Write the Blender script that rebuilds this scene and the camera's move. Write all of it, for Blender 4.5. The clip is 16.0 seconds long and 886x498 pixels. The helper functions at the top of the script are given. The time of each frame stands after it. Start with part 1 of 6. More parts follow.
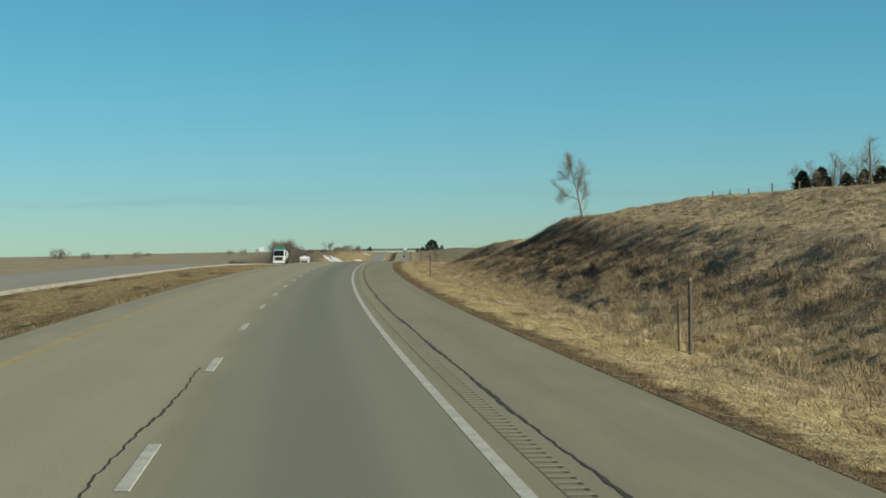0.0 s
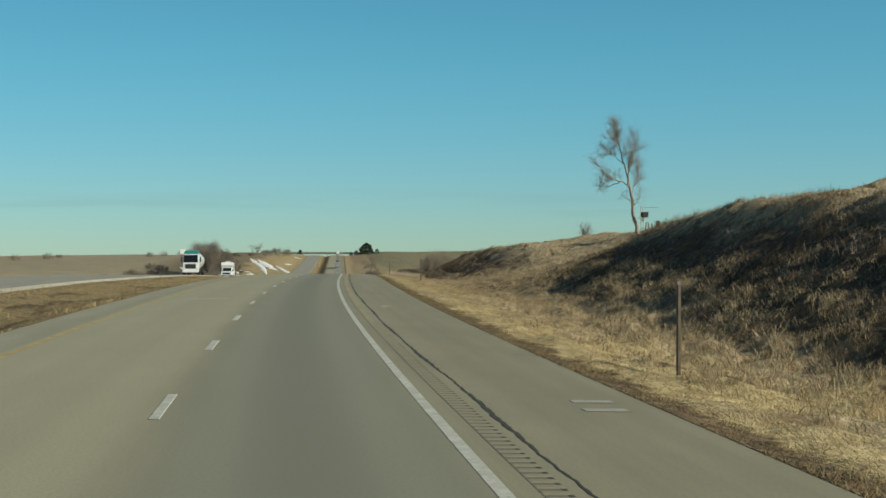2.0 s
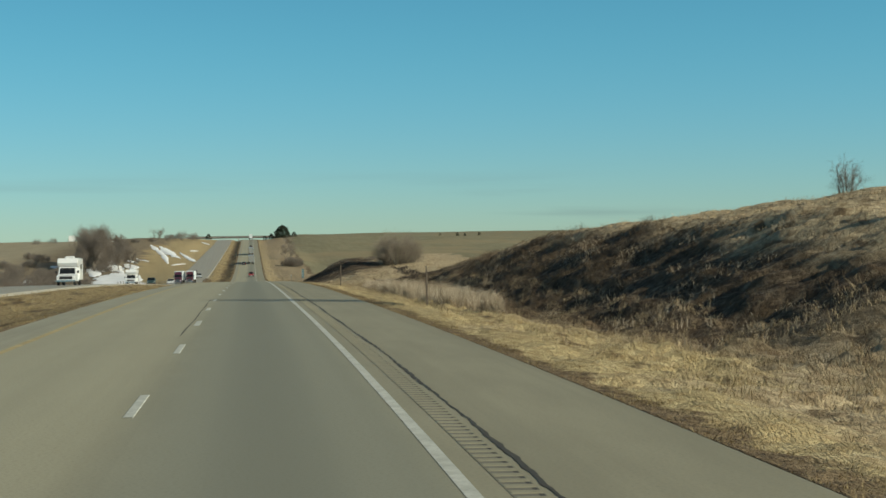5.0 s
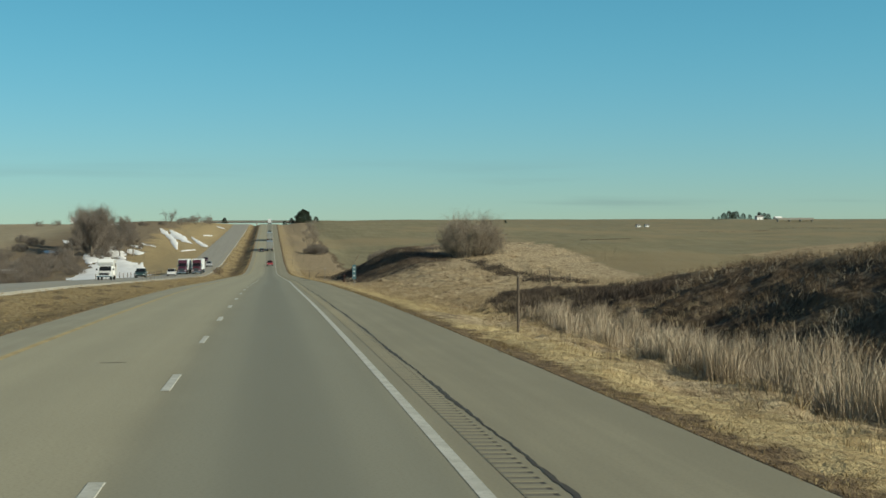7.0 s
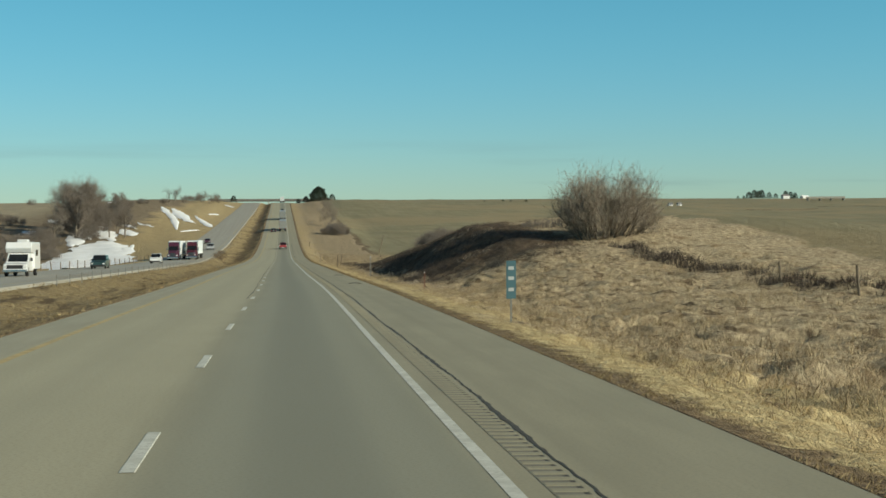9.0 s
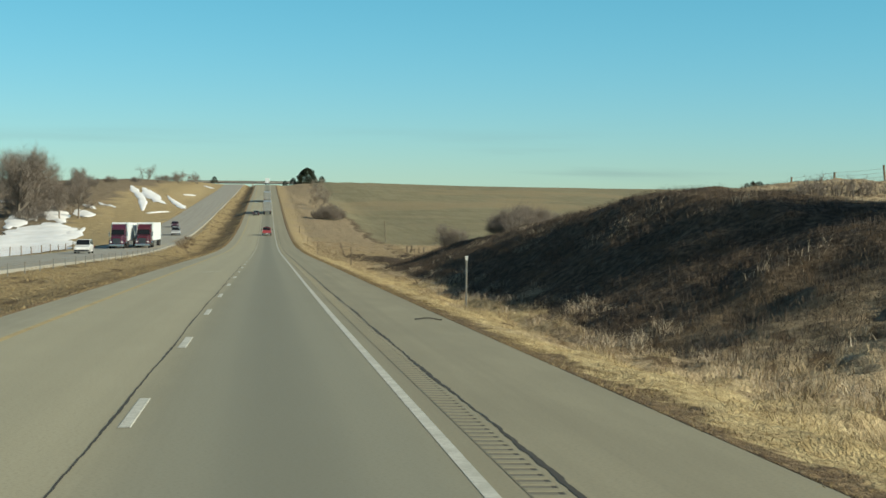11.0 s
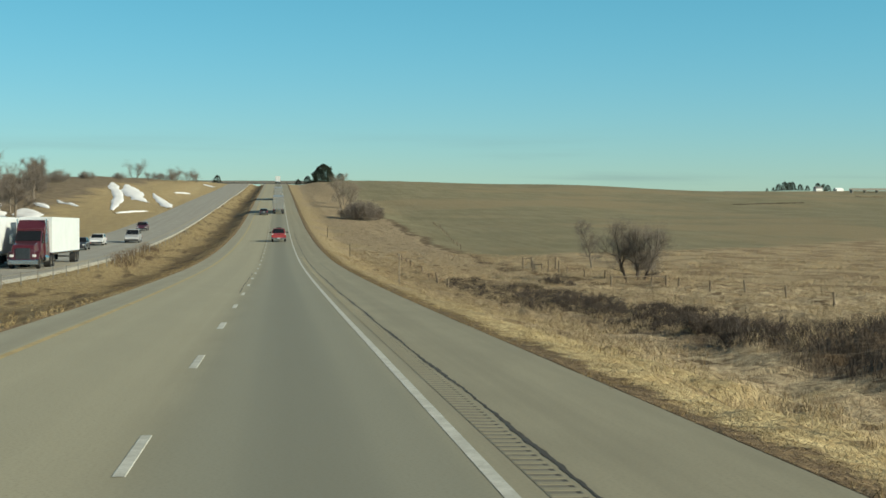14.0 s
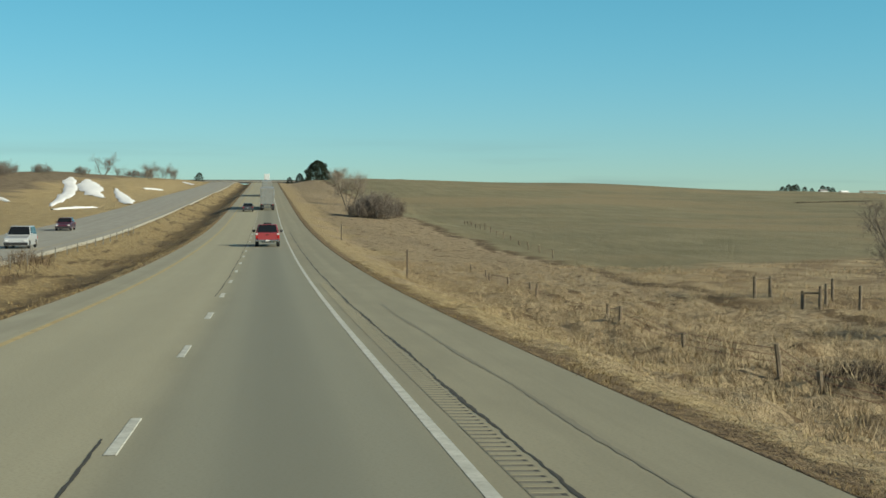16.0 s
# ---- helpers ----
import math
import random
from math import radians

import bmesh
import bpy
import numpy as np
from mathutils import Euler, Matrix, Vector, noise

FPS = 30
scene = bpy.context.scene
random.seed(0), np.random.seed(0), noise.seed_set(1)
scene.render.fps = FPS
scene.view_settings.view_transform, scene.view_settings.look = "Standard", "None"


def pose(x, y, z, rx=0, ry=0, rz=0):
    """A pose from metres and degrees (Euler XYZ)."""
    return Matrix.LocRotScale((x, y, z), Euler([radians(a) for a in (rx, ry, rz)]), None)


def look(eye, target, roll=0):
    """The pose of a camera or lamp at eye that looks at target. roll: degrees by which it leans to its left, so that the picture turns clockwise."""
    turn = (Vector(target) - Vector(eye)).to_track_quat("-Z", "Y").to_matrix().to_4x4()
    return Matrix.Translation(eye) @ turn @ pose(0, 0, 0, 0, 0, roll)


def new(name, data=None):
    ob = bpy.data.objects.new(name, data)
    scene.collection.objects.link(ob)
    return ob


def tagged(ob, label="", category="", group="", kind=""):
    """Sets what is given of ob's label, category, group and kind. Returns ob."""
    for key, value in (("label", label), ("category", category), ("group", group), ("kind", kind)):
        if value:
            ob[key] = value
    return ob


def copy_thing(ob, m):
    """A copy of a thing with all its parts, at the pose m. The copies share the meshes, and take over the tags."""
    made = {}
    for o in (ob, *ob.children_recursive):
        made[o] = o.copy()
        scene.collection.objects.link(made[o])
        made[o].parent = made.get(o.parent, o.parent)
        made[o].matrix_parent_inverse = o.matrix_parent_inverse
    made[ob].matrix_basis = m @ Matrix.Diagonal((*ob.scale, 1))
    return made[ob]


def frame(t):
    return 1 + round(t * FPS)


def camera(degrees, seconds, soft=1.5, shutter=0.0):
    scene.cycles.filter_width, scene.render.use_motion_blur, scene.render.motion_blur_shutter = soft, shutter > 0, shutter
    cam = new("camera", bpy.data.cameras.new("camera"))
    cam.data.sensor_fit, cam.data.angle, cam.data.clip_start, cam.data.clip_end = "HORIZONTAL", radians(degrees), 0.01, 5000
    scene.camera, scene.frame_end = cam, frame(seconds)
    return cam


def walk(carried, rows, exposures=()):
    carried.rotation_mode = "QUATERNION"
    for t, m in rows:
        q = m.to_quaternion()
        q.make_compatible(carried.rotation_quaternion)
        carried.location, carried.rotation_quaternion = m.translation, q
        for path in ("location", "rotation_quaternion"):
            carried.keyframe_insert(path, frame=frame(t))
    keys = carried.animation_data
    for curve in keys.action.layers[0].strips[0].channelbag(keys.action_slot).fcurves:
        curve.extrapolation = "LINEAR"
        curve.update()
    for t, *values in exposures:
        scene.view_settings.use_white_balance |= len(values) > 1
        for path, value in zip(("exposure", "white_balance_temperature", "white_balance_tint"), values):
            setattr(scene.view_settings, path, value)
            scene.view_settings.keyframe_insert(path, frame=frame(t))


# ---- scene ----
cam = camera(35.5, 16.0, soft=1.6)
# seconds, place, tilt, lean and turn of the camera
PATH = [
    (0.0, -1.883, 0.000, 2.091, 90.006, -0.434, -6.329),
    (0.5, -1.794, 18.310, 2.158, 89.930, -0.462, -6.980),
    (1.0, -1.532, 36.654, 2.239, 89.937, -0.349, -7.644),
    (1.5, -1.094, 55.029, 2.324, 90.074, -0.167, -8.475),
    (2.0, -0.459, 73.430, 2.414, 90.163, 0.102, -9.326),
    (2.5, 0.365, 91.856, 2.505, 90.223, 0.053, -9.977),
    (3.0, 1.384, 110.308, 2.588, 90.146, -0.209, -10.639),
    (3.5, 2.667, 128.777, 2.660, 89.981, -0.411, -11.261),
    (4.0, 4.167, 147.261, 2.719, 89.770, -0.619, -11.897),
    (4.5, 5.861, 165.757, 2.718, 89.551, -0.774, -12.486),
    (5.0, 7.691, 184.264, 2.638, 89.362, -0.819, -12.967),
    (5.5, 9.525, 202.790, 2.480, 89.244, -0.697, -13.278),
    (6.0, 11.108, 221.371, 2.258, 89.282, -0.148, -13.162),
    (6.5, 12.624, 239.999, 1.985, 89.091, -0.142, -12.676),
    (7.0, 14.157, 258.663, 1.660, 88.875, -0.100, -12.210),
    (7.5, 15.722, 277.356, 1.284, 88.608, -0.016, -11.723),
    (8.0, 17.283, 296.080, 0.859, 88.442, -0.190, -11.532),
    (8.5, 18.963, 314.826, 0.386, 88.264, -0.219, -11.568),
    (9.0, 20.636, 333.607, -0.134, 88.074, -0.202, -11.700),
    (9.5, 22.326, 352.424, -0.697, 87.890, -0.132, -11.883),
    (10.0, 24.092, 371.272, -1.301, 87.730, 0.001, -12.072),
    (10.5, 25.924, 390.137, -1.942, 87.612, 0.206, -12.224),
    (11.0, 27.632, 409.037, -2.592, 87.597, 0.614, -12.320),
    (11.5, 29.250, 427.985, -3.243, 87.663, 0.415, -12.342),
    (12.0, 30.851, 446.977, -3.897, 87.782, 0.459, -12.253),
    (12.5, 32.495, 465.998, -4.550, 87.741, 0.411, -12.089),
    (13.0, 34.138, 485.047, -5.202, 87.808, 0.561, -12.017),
    (13.5, 35.835, 504.123, -5.852, 87.832, 0.342, -11.923),
    (14.0, 37.539, 523.232, -6.505, 87.826, 0.159, -11.885),
    (14.5, 39.246, 542.375, -7.166, 87.963, 0.143, -11.957),
    (15.0, 40.965, 561.550, -7.834, 87.990, 0.065, -12.196),
    (15.5, 42.702, 580.758, -8.476, 88.071, 0.161, -12.287),
    (16.0, 44.443, 600.000, -9.067, 88.028, 0.075, -12.323),
]
walk(cam, [(t, pose(x, y, z, 0, 0, rz) @ pose(0, 0, 0, rx) @ pose(0, 0, 0, 0, 0, lean)) for t, x, y, z, rx, lean, rz in PATH],
     exposures=[(0.0, -0.04, 7000, 0), (8.2, 0.0, 7000, 0), (10.3, 0.22, 7050, 0), (11.5, 0.30, 7050, 0), (12.5, 0.27, 7050, 0), (13.5, 0.21, 7050, 0), (16.0, 0.17, 7050, 0)])

# ---- plan of the road: bend, grade and the land beside it, in metres along (s) and across (o) the near edge line ----
LANE = 3.36
EDGE = 3.12  # outer edge of the paved shoulder
INNER = -8.7  # edge of the pavement beside the median
YELLOW = -7.1
DASH = 11.18
BEND_AT = np.arange(-40, 520, 40.0)
BEND = [0.346, 0.475, 0.6, 0.538, 0.657, 0.482, -0.46, 0.119, 0.023, -0.053, 0.301, -0.396, 0.151, -0.003]
GRADE_AT = np.arange(-40, 1700, 60.0)
GRADE = [0.11, 0.435, 0.508, 0.321, -1.036, -1.917, -2.729, -3.413, -3.434, -3.387, -3.481, -2.643, -0.649, 0.645, 1.923, 2.533, 2.703, 2.525, 2.374, 2.47, 2.791, 3.173, 0.8, -1.6, -2.6, -2.4, -2.0, -1.5, -1.0]
ST = np.arange(-200.0, 5200.0, 2.0)
_turn = np.interp(ST, BEND_AT, BEND, left=BEND[0], right=0.0) / 1000
HEAD = np.concatenate([[0], np.cumsum(_turn[:-1] * 2)])
HEAD -= np.interp(0, ST, HEAD)
ROAD_X = np.concatenate([[0], np.cumsum(np.sin(HEAD[:-1]) * 2)])
ROAD_Y = np.concatenate([[0], np.cumsum(np.cos(HEAD[:-1]) * 2)])
ROAD_Z = np.concatenate([[0], np.cumsum(np.interp(ST, GRADE_AT, GRADE)[:-1] * 0.02)])
ROAD_X, ROAD_Y, ROAD_Z = (a - np.interp(0, ST, a) for a in (ROAD_X, ROAD_Y, ROAD_Z))


def pairs(text):
    a = np.array([float(v) for v in text.split()]).reshape(-1, 2)
    return a[:, 0], a[:, 1]


def along(s, table):
    return np.interp(s, *table)


# heights over the road: crest of the cut (o 21), the land behind it (o 34), left verge (o -45) and left rise (o -75)
CREST = pairs("-200 1.0 0 1.5 40 2.1 60 2.6 100 3.6 130 4.3 145 4.6 165 3.4 176 2.2 186 1.2 196 .4 205 .3 225 2.6 245 3.7 270 3.7 285 3.45 300 2.8 315 1.8 332 1.0 350 0.1 375 -1 412 -.8 432 .5 445 2.0 455 2.9 468 4.25 480 4.6 490 4.2 502 3.6 515 3.0 535 2.1 552 .75 572 -.9 595 -1.4 650 -1.8 700 -2 760 -1.6 825 -1.3 890 -1.5 1000 -1.6 1150 0 1300 1.2 1500 0")
BACK = pairs("-200 4 0 4.8 60 5.2 100 5.8 140 6.5 165 4.9 190 3.6 205 4.2 225 4.9 245 5.1 270 5.1 285 5.0 300 3.95 315 2.2 332 .7 350 -.3 375 -.8 412 0 432 .9 445 2.0 455 3.0 468 4.5 485 5.5 490 5.7 515 4.9 535 3.9 552 1.7 572 -.9 595 -1.4 650 -1.7 700 -2 760 -2.2 825 -2.4 890 -3.6 1000 -3 1150 1 1300 2 1500 0")
FOOT = pairs("-200 -.8 300 -.9 350 -1.2 420 -1 460 -.8 520 -.8 600 -1.4 700 -1.6 760 -1.2 850 -.8 1500 -.5")
FARR = pairs("-200 7 100 7 300 3 450 -7 600 -13.5 720 -16.5 800 -16 900 -14 1000 -11.5 1150 -5.5 1300 .5 1600 1 2200 0 3000 2 5000 7")
FARR2 = pairs("-200 7 100 7 300 3 450 -7 600 -13.5 720 -16.5 800 -16 900 -14 1000 -12 1150 -8.5 1300 -5.5 1700 -5 2200 -2 3000 4.5 5000 9")
TOE = pairs("-200 0 195 0 212 -1.5 245 -1.5 258 -.7 308 -.7 325 0 430 0 445 2.0 530 2.0 555 0 5000 0")
LEFT_ROAD = pairs("-200 -.3 0 -.3 200 -.2 380 0 490 -.1 600 -.2 690 -.1 800 .1 900 .1 5000 0")
LEFT_GAP = pairs("-200 -18.3 800 -18.3 1000 -17 1250 -16 5000 -16")
VERGE = pairs("-200 -1 300 -1.4 400 -2.4 600 -2 700 -1.2 800 -.2 900 1 1000 2.5 1100 2.8 1250 1.5 1400 0 5000 0")
RISE = pairs("-200 -1.6 300 -3.5 400 -5 600 -4 700 -2 800 0 900 3 1000 5.4 1100 6 1250 3 1400 0 5000 0")
FARL = pairs("-200 -3.5 200 -4 500 -6 800 -6.5 1000 -5 1150 -1.5 1300 0 1600 -2.5 2500 -9 5000 -25")


def smooth(x, a, b):
    u = np.clip((x - a) / (b - a), 0, 1)
    return u * u * (3 - 2 * u)


def lump(s, o, size, seed):
    """Soft waves of about +-1 for uneven land."""
    k = 6.283 / size
    v = 0
    for i in range(5):
        a = seed * 1.7 + i * 2.4
        f = k * (0.7 + 0.33 * i)
        v = v + np.sin(f * (s * np.cos(a) + o * np.sin(a)) + seed * 3.1 + i * i * 1.9)
    return v / 2.6


LATTICE = np.random.default_rng(77).uniform(-1, 1, (256, 256))


def grainy(s, o, size, seed):
    """Smooth value noise of about +-1 with cells of the given size."""
    u, v = s / size + seed * 17.3, o / size + seed * 9.1
    i, j = np.floor(u).astype(int), np.floor(v).astype(int)
    f, g = u - i, v - j
    f, g = f * f * (3 - 2 * f), g * g * (3 - 2 * g)
    a, b, c, d = LATTICE[i % 256, j % 256], LATTICE[(i + 1) % 256, j % 256], LATTICE[i % 256, (j + 1) % 256], LATTICE[(i + 1) % 256, (j + 1) % 256]
    return (a * (1 - f) + b * f) * (1 - g) + (c * (1 - f) + d * f) * g


def turf(s, o):
    """Height of the rounded tussocks that the dead grass makes, with creases between them."""
    t = np.abs(grainy(s, o, 1.25, 1)) + 0.6 * np.abs(grainy(s, o, 0.62, 2)) - 1.1 * smooth(grainy(s, o, 1.7, 8), 0.3, 0.62)
    tall = 0.12 * smooth(o, 3.3, 4.4) + 0.22 * smooth(o, 4.6, 8.0)
    tall = tall * (1 - 0.55 * smooth(s, 434, 444) * smooth(s, 590, 570) * smooth(o, 7.5, 9.5)) * (1 - 0.3 * smooth(o, 12, 16))
    return tall * (t - 0.35) * (1 - smooth(o, 34, 44)) * (1 - smooth(s, 660, 695)) * smooth(s, -30, 0)


def relief(s, o):
    """Height of the land over the road's own height at that station."""
    s, o = np.asarray(s, float), np.asarray(o, float)
    crest, back, foot = along(s, CREST), along(s, BACK), along(s, FOOT)
    toe = along(s, TOE)
    oc = o + toe
    # verge, ditch, cut slope, crest, back land
    # the end of the first cut is hollow below and steep on top
    bow = 0.55 * smooth(s, 182, 165) * smooth(s, 108, 140)
    gentle = 9.0 + 1.3 * smooth(s, 400, 360) - 2.0 * smooth(s, 268, 285) * smooth(s, 332, 314) - 3.8 * smooth(s, 522, 545) * smooth(s, 592, 570)
    x = np.clip((oc - 10.5) / 11, 0, 1)
    face = (1 - bow) * (0.62 * np.clip((oc - 10.5) / gentle, 0, 1) + 0.38 * smooth(oc, 9.5, 22.5)) + bow * (x ** 1.58 * (1 - smooth(x, 0.8, 1)) + smooth(x, 0.8, 1) * (0.75 * x ** 1.58 + 0.25))
    r = np.where(oc < 9, -0.06 - 0.1 * smooth(o, EDGE, 3.5) + (foot + 0.16) * smooth(o, 3.4, 9 - toe),
                 foot + (crest - foot) * face)
    r = r + (back - crest) * smooth(oc, 21, 36) * (oc > 9)
    rough = smooth(o, 6, 14) * (0.06 * lump(s, o, 5, 2) + 0.20 * lump(s, o, 17, 5) * (0.5 + 0.5 * smooth(s, 180, 220))) + 0.05 * lump(s, o, 3.0, 7) * smooth(o, 3.4, 5)
    r = r + rough * (1 - smooth(o, 60, 120)) + turf(s, o)
    # median and far carriageway
    gap = along(s, LEFT_GAP)
    lr = along(s, LEFT_ROAD)
    m = (o - INNER) / (gap - INNER)
    med = lr * m - 0.06 - (0.75 + 0.5 * smooth(s, 560, 680) + 0.1 * lump(s, o, 9, 3)) * np.sin(np.pi * np.clip(m, 0, 1)) ** 1.3
    under = lr - 0.25
    far_edge = gap - 11.3
    verge, rise = along(s, VERGE), along(s, RISE)
    lf = lr - 0.08 + (verge - lr) * smooth(-o, -far_edge, 46) + (rise - verge) * smooth(-o, 44, 78)
    lf = lf + smooth(-o, -far_edge + 3, 50) * (0.25 * lump(s, o, 19, 4) + 0.08 * lump(s, o, 5, 9)) * (1 - smooth(-o, 60, 130))
    left = np.where(m < 1, med, np.where(o > far_edge, under, lf))
    mid = -0.22 + 0 * o
    return np.where(o > EDGE, r, np.where(o > INNER, mid, left))


def ground(s, o):
    """Height of the land in the world."""
    s, o = np.asarray(s, float), np.asarray(o, float)
    base = np.interp(s, ST, ROAD_Z)
    z = base + relief(s, o)
    fr = along(s, FARR) + (along(s, FARR2) - along(s, FARR)) * smooth(o, 120, 360) + 0.9 * lump(s, o, 240, 1) + 1.3 * lump(s, o, 700, 6) * smooth(o, 200, 600)
    fl = along(s, FARL) - 6 * smooth(-o, 230, 400) * smooth(s, 1100, 1300) + 0.8 * lump(s, o, 260, 8)
    z = z + (fr - z) * smooth(o, 40, 130) + (fl - z) * smooth(-o, 70, 170)
    return z


def place(s, o, up=None, over=0.0):
    """A point of the world from the plan; on the land, or up metres over the road."""
    s = np.asarray(s, float)
    h = np.interp(s, ST, HEAD)
    z = ground(s, o) if up is None else np.interp(s, ST, ROAD_Z) + up
    return np.stack([np.interp(s, ST, ROAD_X) + o * np.cos(h), np.interp(s, ST, ROAD_Y) - o * np.sin(h), z + over + 0 * h], -1)


def heading(s):
    """Turn about z, in degrees, of a thing that faces along the road."""
    return -math.degrees(float(np.interp(s, ST, HEAD)))


# ---- sky and sun: low winter sun from behind on the right ----
SUN_TURN, SUN_HIGH = radians(127.0), radians(24.0)
world = bpy.data.worlds.new("sky")
scene.world = world
world.use_nodes = True
wn, wl = world.node_tree.nodes, world.node_tree.links
sky = wn.new("ShaderNodeTexSky")
sky.sky_type, sky.sun_disc, sky.sun_elevation, sky.sun_rotation = "NISHITA", False, SUN_HIGH, SUN_TURN
sky.altitude, sky.air_density, sky.dust_density, sky.ozone_density = 300, 1.0, 0.0, 2.0
back = wn["Background"]
back.inputs["Strength"].default_value = 0.095
tint = wn.new("ShaderNodeMix")
tint.data_type, tint.blend_type = "RGBA", "MULTIPLY"
tint.inputs[0].default_value = 1.0
wl.new(sky.outputs[0], tint.inputs[6])
# thin streaks of cloud low over the horizon, all the way round
way = wn.new("ShaderNodeTexCoord")
flat = wn.new("ShaderNodeVectorMath")
flat.operation = "MULTIPLY"
flat.inputs[1].default_value = (2.2, 2.2, 42.0)
wl.new(way.outputs["Generated"], flat.inputs[0])
streak = wn.new("ShaderNodeTexNoise")
streak.inputs["Scale"].default_value, streak.inputs["Detail"].default_value = 1.0, 4.0
wl.new(flat.outputs[0], streak.inputs["Vector"])
thick = wn.new("ShaderNodeMapRange")
thick.interpolation_type = "SMOOTHSTEP"
for i, v in zip((1, 2, 3, 4), (0.55, 0.68, 0.0, 0.32)):
    thick.inputs[i].default_value = v
wl.new(streak.outputs["Fac"], thick.inputs[0])
part_z = wn.new("ShaderNodeSeparateXYZ")
wl.new(way.outputs["Generated"], part_z.inputs[0])
low = wn.new("ShaderNodeMapRange")
low.interpolation_type = "SMOOTHSTEP"
for i, v in zip((1, 2, 3, 4), (0.055, 0.015, 0.0, 1.0)):
    low.inputs[i].default_value = v
wl.new(part_z.outputs[2], low.inputs[0])
veil = wn.new("ShaderNodeMath")
veil.operation = "MULTIPLY"
wl.new(thick.outputs[0], veil.inputs[0])
wl.new(low.outputs[0], veil.inputs[1])
# the haze near the horizon is a cooler blue than the zenith
band = wn.new("ShaderNodeMapRange")
band.interpolation_type = "SMOOTHSTEP"
for i, v in zip((1, 2, 3, 4), (0.0, 0.17, 0.0, 1.0)):
    band.inputs[i].default_value = v
wl.new(part_z.outputs[2], band.inputs[0])
hue = wn.new("ShaderNodeMix")
hue.data_type = "RGBA"
hue.inputs[6].default_value = (0.44, 0.715, 1.03, 1)
hue.inputs[7].default_value = (0.40, 0.90, 1.05, 1)
wl.new(band.outputs[0], hue.inputs[0])
# higher up, over the view, the sky is a plainer blue
crown_band = wn.new("ShaderNodeMapRange")
crown_band.interpolation_type = "SMOOTHSTEP"
for i, v in zip((1, 2, 3, 4), (0.2, 0.5, 0.0, 1.0)):
    crown_band.inputs[i].default_value = v
wl.new(part_z.outputs[2], crown_band.inputs[0])
high_hue = wn.new("ShaderNodeMix")
high_hue.data_type = "RGBA"
high_hue.inputs[7].default_value = (0.95, 0.92, 0.88, 1)
wl.new(crown_band.outputs[0], high_hue.inputs[0])
# the side towards the sun is a little brighter
side = wn.new("ShaderNodeMapRange")
for i, v in zip((1, 2, 3, 4), (-1.0, 1.0, 0.74, 1.26)):
    side.inputs[i].default_value = v
wl.new(part_z.outputs[0], side.inputs[0])
bright = wn.new("ShaderNodeVectorMath")
bright.operation = "SCALE"
wl.new(side.outputs[0], bright.inputs["Scale"])
wl.new(hue.outputs[2], high_hue.inputs[6])
wl.new(high_hue.outputs[2], tint.inputs[7])
cloud = wn.new("ShaderNodeMix")
cloud.data_type = "RGBA"
cloud.inputs[7].default_value = (1.8, 2.6, 3.15, 1)
wl.new(veil.outputs[0], cloud.inputs[0])
wl.new(tint.outputs[2], bright.inputs[0])
wl.new(bright.outputs[0], cloud.inputs[6])
wl.new(cloud.outputs[2], back.inputs[0])
sun = new("sun", bpy.data.lights.new("sun", "SUN"))
sun.data.energy, sun.data.angle, sun.data.color = 5.0, radians(0.53), (1.0, 0.93, 0.82)
_to = Vector((math.sin(SUN_TURN) * math.cos(SUN_HIGH), math.cos(SUN_TURN) * math.cos(SUN_HIGH), math.sin(SUN_HIGH)))
sun.matrix_world = look(_to * 100, (0, 0, 0))

